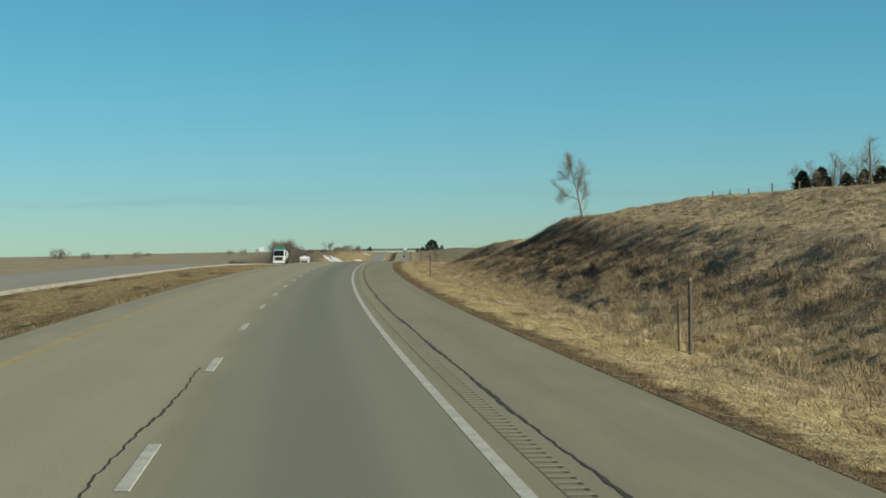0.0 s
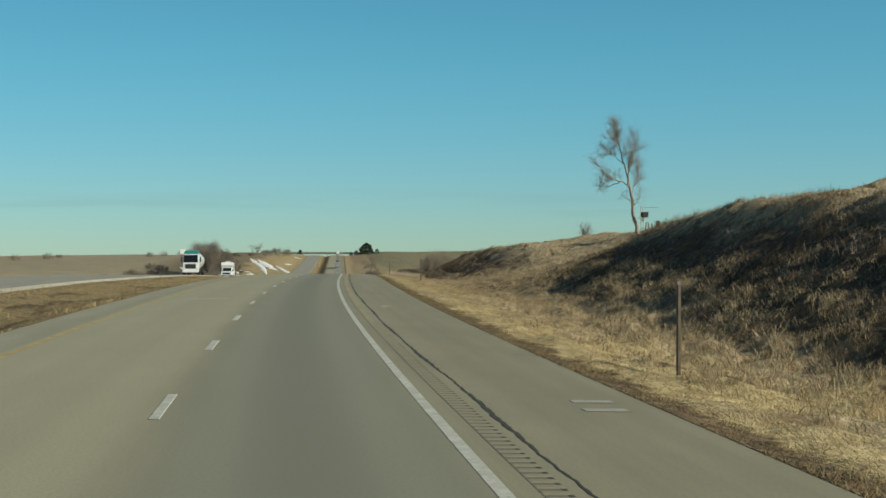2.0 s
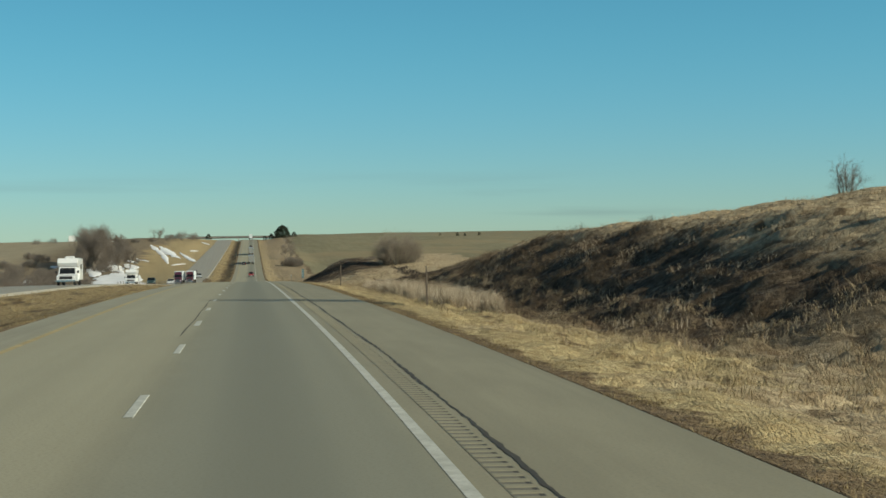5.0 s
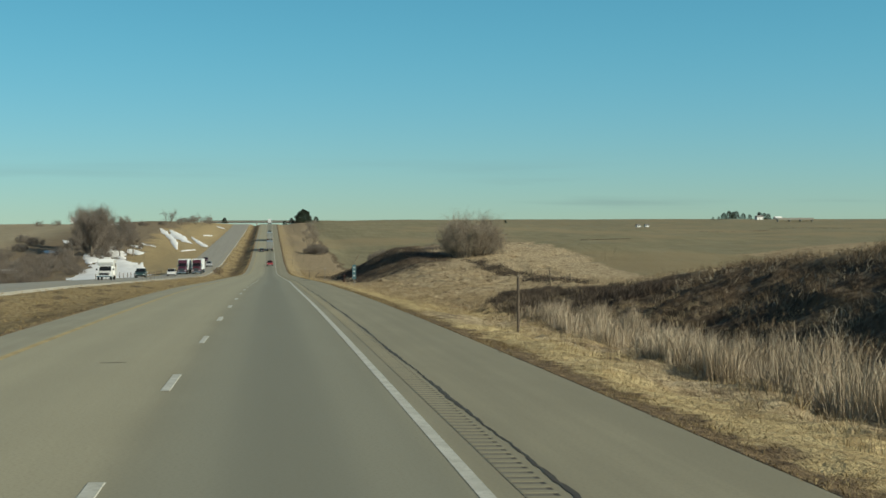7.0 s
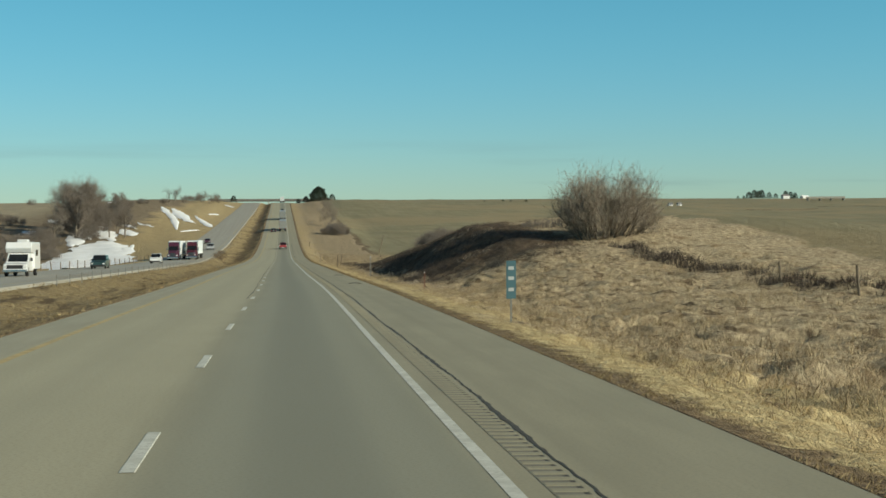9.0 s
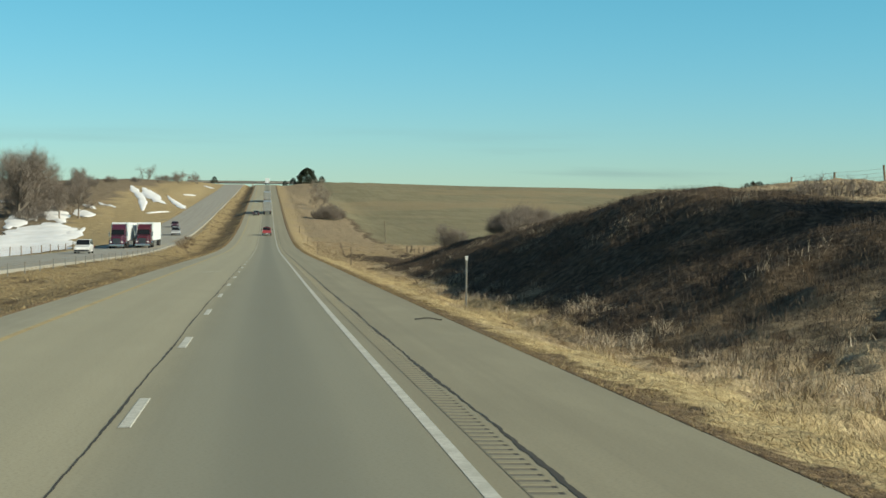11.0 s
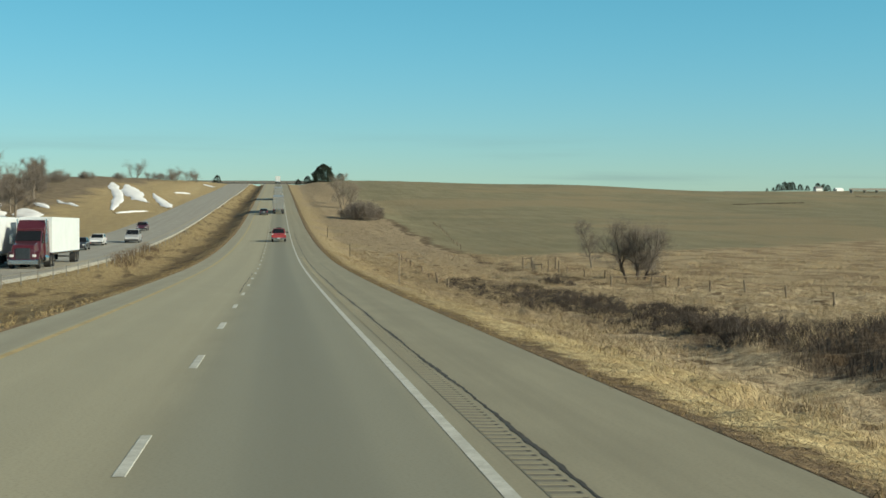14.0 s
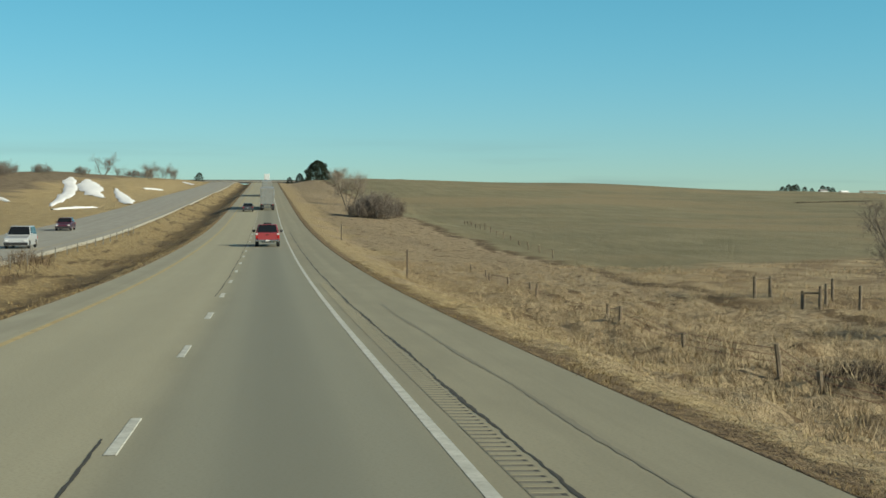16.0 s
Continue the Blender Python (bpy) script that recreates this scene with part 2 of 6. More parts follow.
# ---- materials ----
class Nodes:
    """A few shorthands for a node material."""

    def __init__(self, name, rough=0.8, metal=0.0):
        self.m = bpy.data.materials.new(name)
        self.m.use_nodes = True
        self.n, self.l = self.m.node_tree.nodes, self.m.node_tree.links
        self.b = self.n["Principled BSDF"]
        self.b.inputs["Roughness"].default_value = rough
        self.b.inputs["Metallic"].default_value = metal
        self.pos = self.n.new("ShaderNodeNewGeometry").outputs["Position"]

    def put(self, value, socket):
        if hasattr(value, "is_linked"):
            self.l.new(value, socket)
        elif isinstance(value, tuple) and len(value) == 3 and socket.type == "RGBA":
            socket.default_value = (*value, 1)
        else:
            socket.default_value = value

    def uv(self, name):
        nd = self.n.new("ShaderNodeUVMap")
        nd.uv_map = name
        return nd.outputs[0]

    def split(self, vec):
        nd = self.n.new("ShaderNodeSeparateXYZ")
        self.put(vec, nd.inputs[0])
        return nd.outputs

    def scaled(self, vec, by):
        nd = self.n.new("ShaderNodeVectorMath")
        nd.operation = "MULTIPLY"
        self.put(vec, nd.inputs[0])
        nd.inputs[1].default_value = by
        return nd.outputs[0]

    def noise(self, vec, scale, detail=4.0, rough=0.6):
        nd = self.n.new("ShaderNodeTexNoise")
        self.put(vec, nd.inputs["Vector"])
        nd.inputs["Scale"].default_value, nd.inputs["Detail"].default_value, nd.inputs["Roughness"].default_value = scale, detail, rough
        return nd.outputs["Fac"]

    def math(self, op, a, b=0.0):
        nd = self.n.new("ShaderNodeMath")
        nd.operation = op
        self.put(a, nd.inputs[0])
        self.put(b, nd.inputs[1])
        return nd.outputs[0]

    def ramp(self, fac, a, b, lo=0.0, hi=1.0):
        nd = self.n.new("ShaderNodeMapRange")
        nd.interpolation_type = "SMOOTHSTEP"
        self.put(fac, nd.inputs[0])
        for i, v in zip((1, 2, 3, 4), (a, b, lo, hi)):
            nd.inputs[i].default_value = v
        return nd.outputs[0]

    def mix(self, fac, a, b):
        nd = self.n.new("ShaderNodeMix")
        nd.data_type = "RGBA"
        self.put(fac, nd.inputs[0])
        self.put(a, nd.inputs[6])
        self.put(b, nd.inputs[7])
        return nd.outputs[2]

    def random(self):
        return self.n.new("ShaderNodeObjectInfo").outputs["Random"]

    def island(self):
        return self.n.new("ShaderNodeNewGeometry").outputs["Random Per Island"]

    def bump(self, height, strength=0.4, dist=0.02):
        nd = self.n.new("ShaderNodeBump")
        self.put(height, nd.inputs["Height"])
        nd.inputs["Strength"].default_value, nd.inputs["Distance"].default_value = strength, dist
        self.l.new(nd.outputs[0], self.b.inputs["Normal"])

    def done(self, colour):
        self.put(colour, self.b.inputs["Base Color"])
        return self.m


def plain(name, colour, rough=0.6, metal=0.0, dark=0.75, scale=3.0):
    """One colour with blotches and grain of its own."""
    k = Nodes(name, rough, metal)
    a = k.ramp(k.noise(k.pos, scale, 5), 0.3, 0.7)
    b = k.ramp(k.noise(k.pos, scale * 9, 3), 0.35, 0.75)
    c = k.mix(a, tuple(v * dark for v in colour), colour)
    c = k.mix(k.math("MULTIPLY", b, 0.35), c, tuple(min(1, v * 1.25) for v in colour))
    k.put(k.ramp(k.noise(k.pos, scale * 4, 3), 0.2, 0.8, max(0.02, rough - 0.1), min(1, rough + 0.1)), k.b.inputs["Roughness"])
    return k.done(c)


def land_material():
    k = Nodes("grassland", 0.95)
    k.b.inputs["Specular IOR Level"].default_value = 0.1
    plan = k.uv("plan")
    s, o = k.split(plan)[:2]
    fine = k.noise(plan, 2.6, 6, 0.7)
    blades = k.noise(k.scaled(plan, (1.0, 2.2, 1)), 9, 3, 0.7)
    mid = k.noise(plan, 0.45, 5)
    wide = k.noise(plan, 0.06, 4)
    wob = k.math("ADD", o, k.ramp(mid, 0.2, 0.8, -1.1, 1.1))
    wob2 = k.math("ADD", o, k.ramp(wide, 0.25, 0.75, -5, 5))
    wob3 = k.math("ADD", o, k.ramp(wide, 0.25, 0.75, -1.8, 1.8))
    clump = k.noise(plan, 1.15, 4, 0.62)
    straw = k.mix(k.ramp(fine, 0.35, 0.7), (0.37, 0.275, 0.135), (0.62, 0.50, 0.275))
    straw = k.mix(k.ramp(mid, 0.5, 0.75, 0, 0.7), straw, (0.36, 0.26, 0.13))
    tan = k.mix(k.ramp(fine, 0.35, 0.68), (0.31, 0.237, 0.145), (0.61, 0.49, 0.31))
    # dark gaps between grass clumps, their shade put into the colour
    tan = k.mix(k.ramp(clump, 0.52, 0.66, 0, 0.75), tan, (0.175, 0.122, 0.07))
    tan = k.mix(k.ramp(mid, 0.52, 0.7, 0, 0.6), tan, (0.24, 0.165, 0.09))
    # slope weeds, darkened to deepen the shade, most of all on the last cut
    shade_weed = k.mix(k.ramp(fine, 0.4, 0.68), (0.06, 0.043, 0.029), (0.19, 0.142, 0.094))
    shade_weed = k.mix(k.math("MULTIPLY", k.ramp(clump, 0.52, 0.68, 0, 0.8), k.ramp(s, 440, 425, 0.25, 1)), shade_weed, (0.25, 0.195, 0.13))
    shade_weed = k.mix(k.ramp(wide, 0.54, 0.70, 0, 0.4), shade_weed, (0.20, 0.15, 0.09))
    field = k.mix(k.ramp(wide, 0.3, 0.7), (0.210, 0.187, 0.111), (0.268, 0.235, 0.144))
    rows = k.noise(k.scaled(plan, (0.02, 0.55, 1)), 1.0, 3)
    field = k.mix(k.ramp(rows, 0.4, 0.75, 0, 0.5), field, (0.172, 0.15, 0.086))
    field = k.mix(k.ramp(k.noise(plan, 0.012, 3), 0.48, 0.62, 0, 0.8), field, (0.285, 0.225, 0.13))
    stubble = k.mix(k.ramp(wide, 0.3, 0.7), (0.31, 0.26, 0.17), (0.39, 0.325, 0.215))
    stubble = k.mix(k.ramp(rows, 0.4, 0.75, 0, 0.5), stubble, (0.26, 0.215, 0.14))
    med = k.mix(k.ramp(fine, 0.35, 0.7), (0.20, 0.145, 0.074), (0.41, 0.32, 0.17))
    med = k.mix(k.ramp(k.noise(k.scaled(plan, (0.12, 0.9, 1)), 0.8, 4), 0.52, 0.66), med, (0.12, 0.085, 0.048))
    # shade of the median ditch bank, put into the grass colour as a streak
    ditch_shade = k.math("MULTIPLY", k.ramp(k.math("ABSOLUTE", k.math("ADD", o, k.ramp(wide, 0.3, 0.7, 10.8, 13.4))), 2.6, 0.9, 0, 0.7), k.ramp(s, 540, 640, 0.3, 1))
    med = k.mix(ditch_shade, med, (0.105, 0.076, 0.045))
    soil = k.mix(k.ramp(fine, 0.35, 0.65), (0.11, 0.077, 0.046), (0.27, 0.195, 0.112))
    soil = k.mix(k.ramp(clump, 0.5, 0.68, 0, 0.7), soil, (0.085, 0.06, 0.037))
    # dead weeds darken the three cut slopes to stand in for shade; tan grass on the caps and in the hollows
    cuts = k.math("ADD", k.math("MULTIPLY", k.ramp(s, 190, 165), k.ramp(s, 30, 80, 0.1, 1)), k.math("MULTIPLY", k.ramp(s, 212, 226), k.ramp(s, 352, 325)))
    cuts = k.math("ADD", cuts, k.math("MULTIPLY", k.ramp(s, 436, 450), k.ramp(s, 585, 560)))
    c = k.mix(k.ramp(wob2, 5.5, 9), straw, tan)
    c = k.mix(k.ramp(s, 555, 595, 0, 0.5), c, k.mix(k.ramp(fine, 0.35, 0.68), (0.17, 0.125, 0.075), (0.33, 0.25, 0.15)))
    c = k.mix(k.math("MULTIPLY", k.ramp(k.math("ADD", k.math("ADD", wob3, k.ramp(s, 140, 175, -3.0, 0)), k.math("ADD", k.ramp(s, 436, 450, 0, 1.3), k.ramp(s, 526, 572, 0, -5.6))), 7.5, 10.5), cuts), c, shade_weed)
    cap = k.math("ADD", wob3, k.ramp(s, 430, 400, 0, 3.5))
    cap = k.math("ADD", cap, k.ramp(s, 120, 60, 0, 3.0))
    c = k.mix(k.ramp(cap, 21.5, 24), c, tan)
    # rut: random dark patches painted for the shade between tussocks
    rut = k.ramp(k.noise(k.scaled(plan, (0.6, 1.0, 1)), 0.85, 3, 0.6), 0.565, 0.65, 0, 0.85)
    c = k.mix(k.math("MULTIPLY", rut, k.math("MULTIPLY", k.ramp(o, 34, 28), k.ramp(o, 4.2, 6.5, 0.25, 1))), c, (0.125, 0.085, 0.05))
    # dark wet hollow past the last cut
    wet = k.math("MULTIPLY", k.ramp(k.math("ABSOLUTE", k.math("SUBTRACT", s, 601)), 40, 26), k.ramp(k.math("ABSOLUTE", k.math("SUBTRACT", k.math("ADD", o, k.ramp(mid, 0.3, 0.7, -1.5, 1.5)), 13.8)), 3.6, 2.0))
    c = k.mix(k.math("MULTIPLY", wet, k.ramp(clump, 0.35, 0.55, 0.4, 0.9)), c, (0.085, 0.064, 0.046))
    # the field's edge runs along the fences, closer to the road past the last cut
    edge = k.math("ADD", k.math("ADD", o, k.ramp(s, 590, 650, 0, 17)), k.ramp(wide, 0.25, 0.75, -1.6, 1.6))
    row = k.math("MULTIPLY", k.ramp(edge, 39.7, 40.7), k.ramp(mid, 0.3, 0.5))
    c = k.mix(k.math("MULTIPLY", row, k.ramp(s, 600, 640, 0, 0.95)), c, (0.12, 0.085, 0.05))
    # rough pasture reaches back behind the last cut, up to a slanting field boundary
    slant = k.math("ADD", k.math("SUBTRACT", s, o), k.ramp(wide, 0.25, 0.75, -5, 5))
    pasture = k.math("MULTIPLY", k.ramp(slant, 690, 678), k.ramp(s, 588, 612))
    meadow = k.mix(k.ramp(k.noise(plan, 0.16, 4), 0.4, 0.62), (0.40, 0.31, 0.185), (0.235, 0.17, 0.10))
    c = k.mix(k.ramp(edge, 41.4, 43), c, k.mix(pasture, field, meadow))
    c = k.mix(k.ramp(k.math("ADD", o, k.ramp(clump, 0.25, 0.75, -0.34, 0.34)), 4.1, 3.72), c, soil)
    c = k.mix(k.ramp(o, -6, -7), c, med)
    c = k.mix(k.ramp(wob, -10.0, -8.9), c, k.mix(k.ramp(o, -6, -7), c, soil))
    c = k.mix(k.ramp(o, -26, -27), c, k.mix(k.ramp(mid, 0.4, 0.7), (0.35, 0.265, 0.14), straw))
    c = k.mix(k.ramp(wob2, -52, -62), c, k.mix(k.ramp(mid, 0.4, 0.65), (0.235, 0.185, 0.12), (0.15, 0.115, 0.077)))
    c = k.mix(k.ramp(wob2, -95, -120), c, stubble)
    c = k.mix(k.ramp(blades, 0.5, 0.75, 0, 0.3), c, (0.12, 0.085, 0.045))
    lumps = k.noise(plan, 1.1, 4, 0.6)
    k.bump(k.math("ADD", k.math("MULTIPLY", lumps, 2.3), k.math("ADD", fine, k.math("MULTIPLY", blades, 0.6))), 1.0, 0.14)
    return k.done(c)


def pavement_material(name, base, light, lane_marks=True):
    k = Nodes(name, 0.82)
    k.b.inputs["Specular IOR Level"].default_value = 0.35
    plan = k.uv("plan")
    s, o = k.split(plan)[:2]
    grain = k.noise(plan, 22, 3, 0.7)
    blot = k.noise(k.scaled(plan, (0.25, 1, 1)), 0.8, 5)
    streak = k.noise(k.scaled(plan, (0.012, 1.6, 1)), 1.0, 3)
    c = k.mix(k.ramp(blot, 0.3, 0.7), base, light)
    c = k.mix(k.ramp(streak, 0.35, 0.7, 0, 0.5), c, tuple(v * 0.82 for v in base))
    if lane_marks:
        grey = tuple(v * g for v, g in zip(base, (0.80, 0.865, 0.97)))
        c = k.mix(k.ramp(k.math("ABSOLUTE", k.math("ADD", o, LANE * 0.46)), 2.1, 0.9, 0, 0.85), c, grey)
        for mid, stain in ((-LANE * 0.48, 0.42), (-LANE * 1.55, 0.2)):
            off = k.math("ABSOLUTE", k.math("SUBTRACT", o, mid))
            c = k.mix(k.ramp(off, 0.95, 0.1, 0, stain), c, tuple(v * g for v, g in zip(base, (0.60, 0.64, 0.70))))
            rut = k.math("ABSOLUTE", k.math("SUBTRACT", off, 0.95))
            c = k.mix(k.ramp(rut, 0.45, 0.1, 0, 0.12), c, tuple(min(1, v * 1.18) for v in light))
    if lane_marks:
        c = k.mix(k.ramp(o, -LANE + 0.2, -LANE - 0.5, 0, 0.55), c, tuple(min(1, v * 1.22) for v in light))
    c = k.mix(k.ramp(grain, 0.42, 0.75, 0, 0.4), c, tuple(v * 0.62 for v in base))
    k.bump(grain, 0.25, 0.006)
    return k.done(c)


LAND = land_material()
PAVE = pavement_material("worn_concrete", (0.285, 0.258, 0.170), (0.335, 0.303, 0.202))
SHOULDER = pavement_material("shoulder_asphalt", (0.262, 0.236, 0.156), (0.306, 0.275, 0.182), False)
INNER_PAVE = pavement_material("inner_shoulder_concrete", (0.315, 0.287, 0.198), (0.37, 0.337, 0.232), False)
FAR_PAVE = pavement_material("pale_concrete", (0.31, 0.288, 0.232), (0.37, 0.345, 0.278), False)
k = Nodes("white_road_paint", 0.75)
c = k.mix(k.ramp(k.noise(k.pos, 3, 5), 0.3, 0.7), (0.43, 0.42, 0.345), (0.57, 0.56, 0.475))
c = k.mix(k.ramp(k.noise(k.pos, 14, 5, 0.75), 0.50, 0.68, 0, 0.75), c, (0.33, 0.315, 0.255))
WHITE_LINE = k.done(c)
YELLOW_LINE = plain("yellow_road_paint", (0.47, 0.35, 0.15), 0.75, dark=0.65, scale=2)
TAR = plain("crack_sealant", (0.05, 0.044, 0.033), 0.95, scale=4)


# ---- building helpers ----
def mesh_object(name, verts, faces, material, parent=None, label="", uvs=None, smooth_shade=True):
    me = bpy.data.meshes.new(name)
    me.from_pydata([tuple(map(float, v)) for v in verts], [], [tuple(map(int, f)) for f in faces])
    if uvs is not None:
        layer = me.uv_layers.new(name="plan")
        loops = np.empty(len(me.loops), dtype=np.int32)
        me.loops.foreach_get("vertex_index", loops)
        layer.data.foreach_set("uv", np.asarray(uvs, np.float32)[loops].ravel())
    if smooth_shade:
        me.polygons.foreach_set("use_smooth", [True] * len(me.polygons))
    me.materials.append(material)
    ob = new(name, me)
    if parent is not None:
        ob.parent = parent
    if label:
        tagged(ob, label)
    return ob


def part(name, bm, material, parent=None, label=""):
    """One bmesh as one mesh object under a thing."""
    me = bpy.data.meshes.new(name)
    bm.to_mesh(me)
    bm.free()
    me.materials.append(material)
    ob = new(name, me)
    if parent is not None:
        ob.parent = parent
    if label:
        tagged(ob, label)
    return ob


def sheet(rows, cols):
    """Quad faces of a grid of rows x cols vertices."""
    i = np.arange((rows - 1) * (cols - 1))
    a = (i // (cols - 1)) * cols + i % (cols - 1)
    return np.stack([a, a + 1, a + cols + 1, a + cols], -1)


def strip(name, s0, s1, step, offs, up, material, label="", kind="structure", follow=None, parent=None):
    """A ribbon along the road through the given offsets, up metres over the road."""
    ss = np.arange(s0, s1 + step * 0.5, step)
    n = len(offs)
    S, O = np.repeat(ss, n), np.tile(np.asarray(offs, float), len(ss))
    U = np.tile(np.asarray(up, float) * np.ones(n), len(ss)) if follow is None else follow(S, O)
    ob = mesh_object(name, place(S, O, U), sheet(len(ss), n)[:, ::-1], material, parent, uvs=np.stack([S, O], -1), smooth_shade=False)
    if parent is None:
        tagged(ob, label, name.replace("_", " "), kind=kind)
    return ob


# ---- land: one sheet to the horizon ----
ss = np.concatenate([np.arange(-198, -60, 6.0), np.arange(-60, 0, 2.0), np.arange(0, 690, 0.45), np.arange(690, 1440, 5.0), 1440 + 12 * 1.11 ** np.arange(0, 54)])
ss = ss[ss < 5000]
oo = np.concatenate([-130 - 14 * 1.16 ** np.arange(34, -1, -1), np.arange(-126, -60, 5.0), np.arange(-60, -30, 2.0), np.arange(-30, -18.6, 3.0),
                     np.arange(-18.5, -8.9, 0.8), [-8.72, -8.68, 0, 3.11, 3.13], np.arange(3.35, 18, 0.33), np.arange(18, 34, 0.6), np.arange(34, 46, 1.5),
                     np.arange(46, 130, 6.0), 134 + 14 * 1.16 ** np.arange(0, 36)])
S, O = np.meshgrid(ss, oo, indexing="ij")
squeeze = 0.25 + 0.75 * smooth(S, 200, 700)
O = np.where(np.abs(O) > 300, np.sign(O) * (300 + (np.abs(O) - 300) * squeeze), O)
S, O = S.ravel(), O.ravel()
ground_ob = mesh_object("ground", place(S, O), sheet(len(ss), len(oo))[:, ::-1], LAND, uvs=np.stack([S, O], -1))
tagged(ground_ob, "rolling winter prairie with dry straw-coloured grass and brown fields", "ground", kind="structure")

# ---- carriageways ----
E1, E2 = -192.0, 1600.0
strip("road", E1, E2, 4, [YELLOW - 0.2, -1.5 * LANE, -LANE, -0.5 * LANE, 0.1], [0, 0, 0, 0, 0], PAVE, "two worn grey-beige concrete lanes of a highway")
strip("shoulder", E1, E2, 4, [0.1, EDGE, EDGE + 0.2], [0, -0.055, -0.3], SHOULDER, "paved asphalt shoulder beside the right lane")
strip("shoulder", E1, E2, 4, [INNER - 0.15, INNER, YELLOW - 0.2], [-0.3, -0.04, 0], INNER_PAVE, "narrow paved shoulder beside the median")
ss = np.arange(E1, E2, 6)
cols = np.array([0.25, 0, -1.3, -1.42, -4.8, -8.1, -8.22, -11.2, -11.45])
S, O = np.repeat(ss, 9), (along(np.repeat(ss, 9), LEFT_GAP) + np.tile(cols, len(ss)))
U = along(S, LEFT_ROAD) + np.tile([-0.35, 0, 0.02, 0.02, 0.03, 0.02, 0.02, -0.03, -0.35], len(ss))
far_road = mesh_object("road", place(S, O, U), sheet(len(ss), 9), FAR_PAVE, uvs=np.stack([S, O], -1), smooth_shade=False)
tagged(far_road, "pale concrete carriageway for the opposite traffic", "road", kind="structure")
strip("edge_line", E1, 1330, 4, [-0.03, 0.11], 0.004, WHITE_LINE, "solid white edge line, worn road paint")
strip("yellow_line", E1, 1330, 4, [YELLOW - 0.09, YELLOW + 0.09], 0.004, YELLOW_LINE, "faded yellow line along the median shoulder")

FADED = plain("faded_road_paint", (0.39, 0.37, 0.29), 0.8, dark=0.7, scale=6)
SMEAR = plain("rubber_smear", (0.205, 0.184, 0.124), 0.85, dark=0.9, scale=2)
# ---- road markings, joints and rumble strip ----
def bar_on_road(name, s0, s1, o0, o1, material, label, group="", up=0.006):
    """A painted bar with a little thickness."""
    n = max(2, int((s1 - s0) / 1.4) + 1)
    ss = np.linspace(s0, s1, n)
    S, O = np.repeat(ss, 4), np.tile([o0, o0 + 0.01, o1 - 0.01, o1], n)
    U = np.tile([0.0, up, up, 0.0], n) - np.maximum(O - 0.1, 0) * 0.0182
    ob = mesh_object(name, place(S, O, U), sheet(n, 4)[:, ::-1], material, uvs=np.stack([S, O], -1), smooth_shade=False)
    return tagged(ob, label, "road marking", group, "structure")


for k in range(-5, 117):
    c = 13.41 + DASH * k
    w = 0.075 + 0.008 * math.sin(k * 1.7)
    bar_on_road("lane_dash", c - 1.4 + 0.05 * math.sin(k * 2.3), c + 1.4, -LANE - w, -LANE + w, WHITE_LINE, "broken white lane line dash, worn paint", "lane dashes")
for s, o0, o1 in ((129.0, -6.1, -4.5), (494.2, -5.55, -4.5), (92.0, 2.1, 2.7), (91.0, 2.05, 2.65)):
    bar_on_road("cross_bar", s - 0.16, s + 0.16, o0, o1, FADED if o0 > 0 else WHITE_LINE, "short white cross bar painted on the road")


def spill(name, s, o, rs, ro, seed, material, label):
    """A thin irregular stain on the shoulder."""
    a = np.arange(28) * 2 * np.pi / 28
    r = 1 + 0.18 * np.sin(2 * a + seed) + 0.14 * np.sin(5 * a + seed * 2) + 0.08 * np.sin(9 * a + seed * 3)
    S, O = np.append(s + rs * r * np.cos(a), s), np.append(o + ro * r * np.sin(a), o)
    U = 0.004 - np.maximum(O - 0.1, 0) * 0.0182
    i = np.arange(28)
    ob = mesh_object(name, place(S, O, U), np.stack([i, i * 0 + 28, (i + 1) % 28], -1), material, uvs=np.stack([S, O], -1), smooth_shade=False)
    return tagged(ob, label, "stain", kind="structure")


spill("paint_spill", 122.6, 1.45, 0.34, 0.2, 1.0, FADED, "pale splash of paint on the shoulder")
spill("paint_spill", 121.7, 1.35, 0.3, 0.13, 2.2, FADED, "small pale splash of paint on the shoulder")


def wander(s, seed, fine=1.0):
    return (0.025 * np.sin(s * 0.21 + seed) + 0.02 * np.sin(s * 0.53 + seed * 2) + fine * 0.014 * np.sin(s * 1.9 + seed * 3) + fine * 0.016 * np.sin(s * 6.1 + seed) + fine * 0.014 * np.sin(s * 13.7 + seed * 5))


def crack(name, s0, s1, o, wide, seed, label, fine=1.0, sway=1.0, material=None):
    ss = np.arange(s0, s1, 0.16)
    mid = o + wander(ss, seed, fine) * sway + (0.08 * smooth(ss, 60, 0) if o > 0.5 and name == "joint_crack" else 0)
    w = wide * (0.55 + 0.35 * np.sin(ss * 0.7 + seed) + 0.3 * np.sin(ss * 3.7 + seed) ** 2)
    w = np.maximum(w, 0.012)
    S, O = np.repeat(ss, 2), np.stack([mid - w, mid + w], -1).ravel()
    U = 0.005 - np.maximum(O - 0.1, 0) * 0.0182
    ob = mesh_object(name, place(S, O, U), sheet(len(ss), 2)[:, ::-1], material or TAR, uvs=np.stack([S, O], -1))
    tagged(ob, label, "road crack", kind="structure")


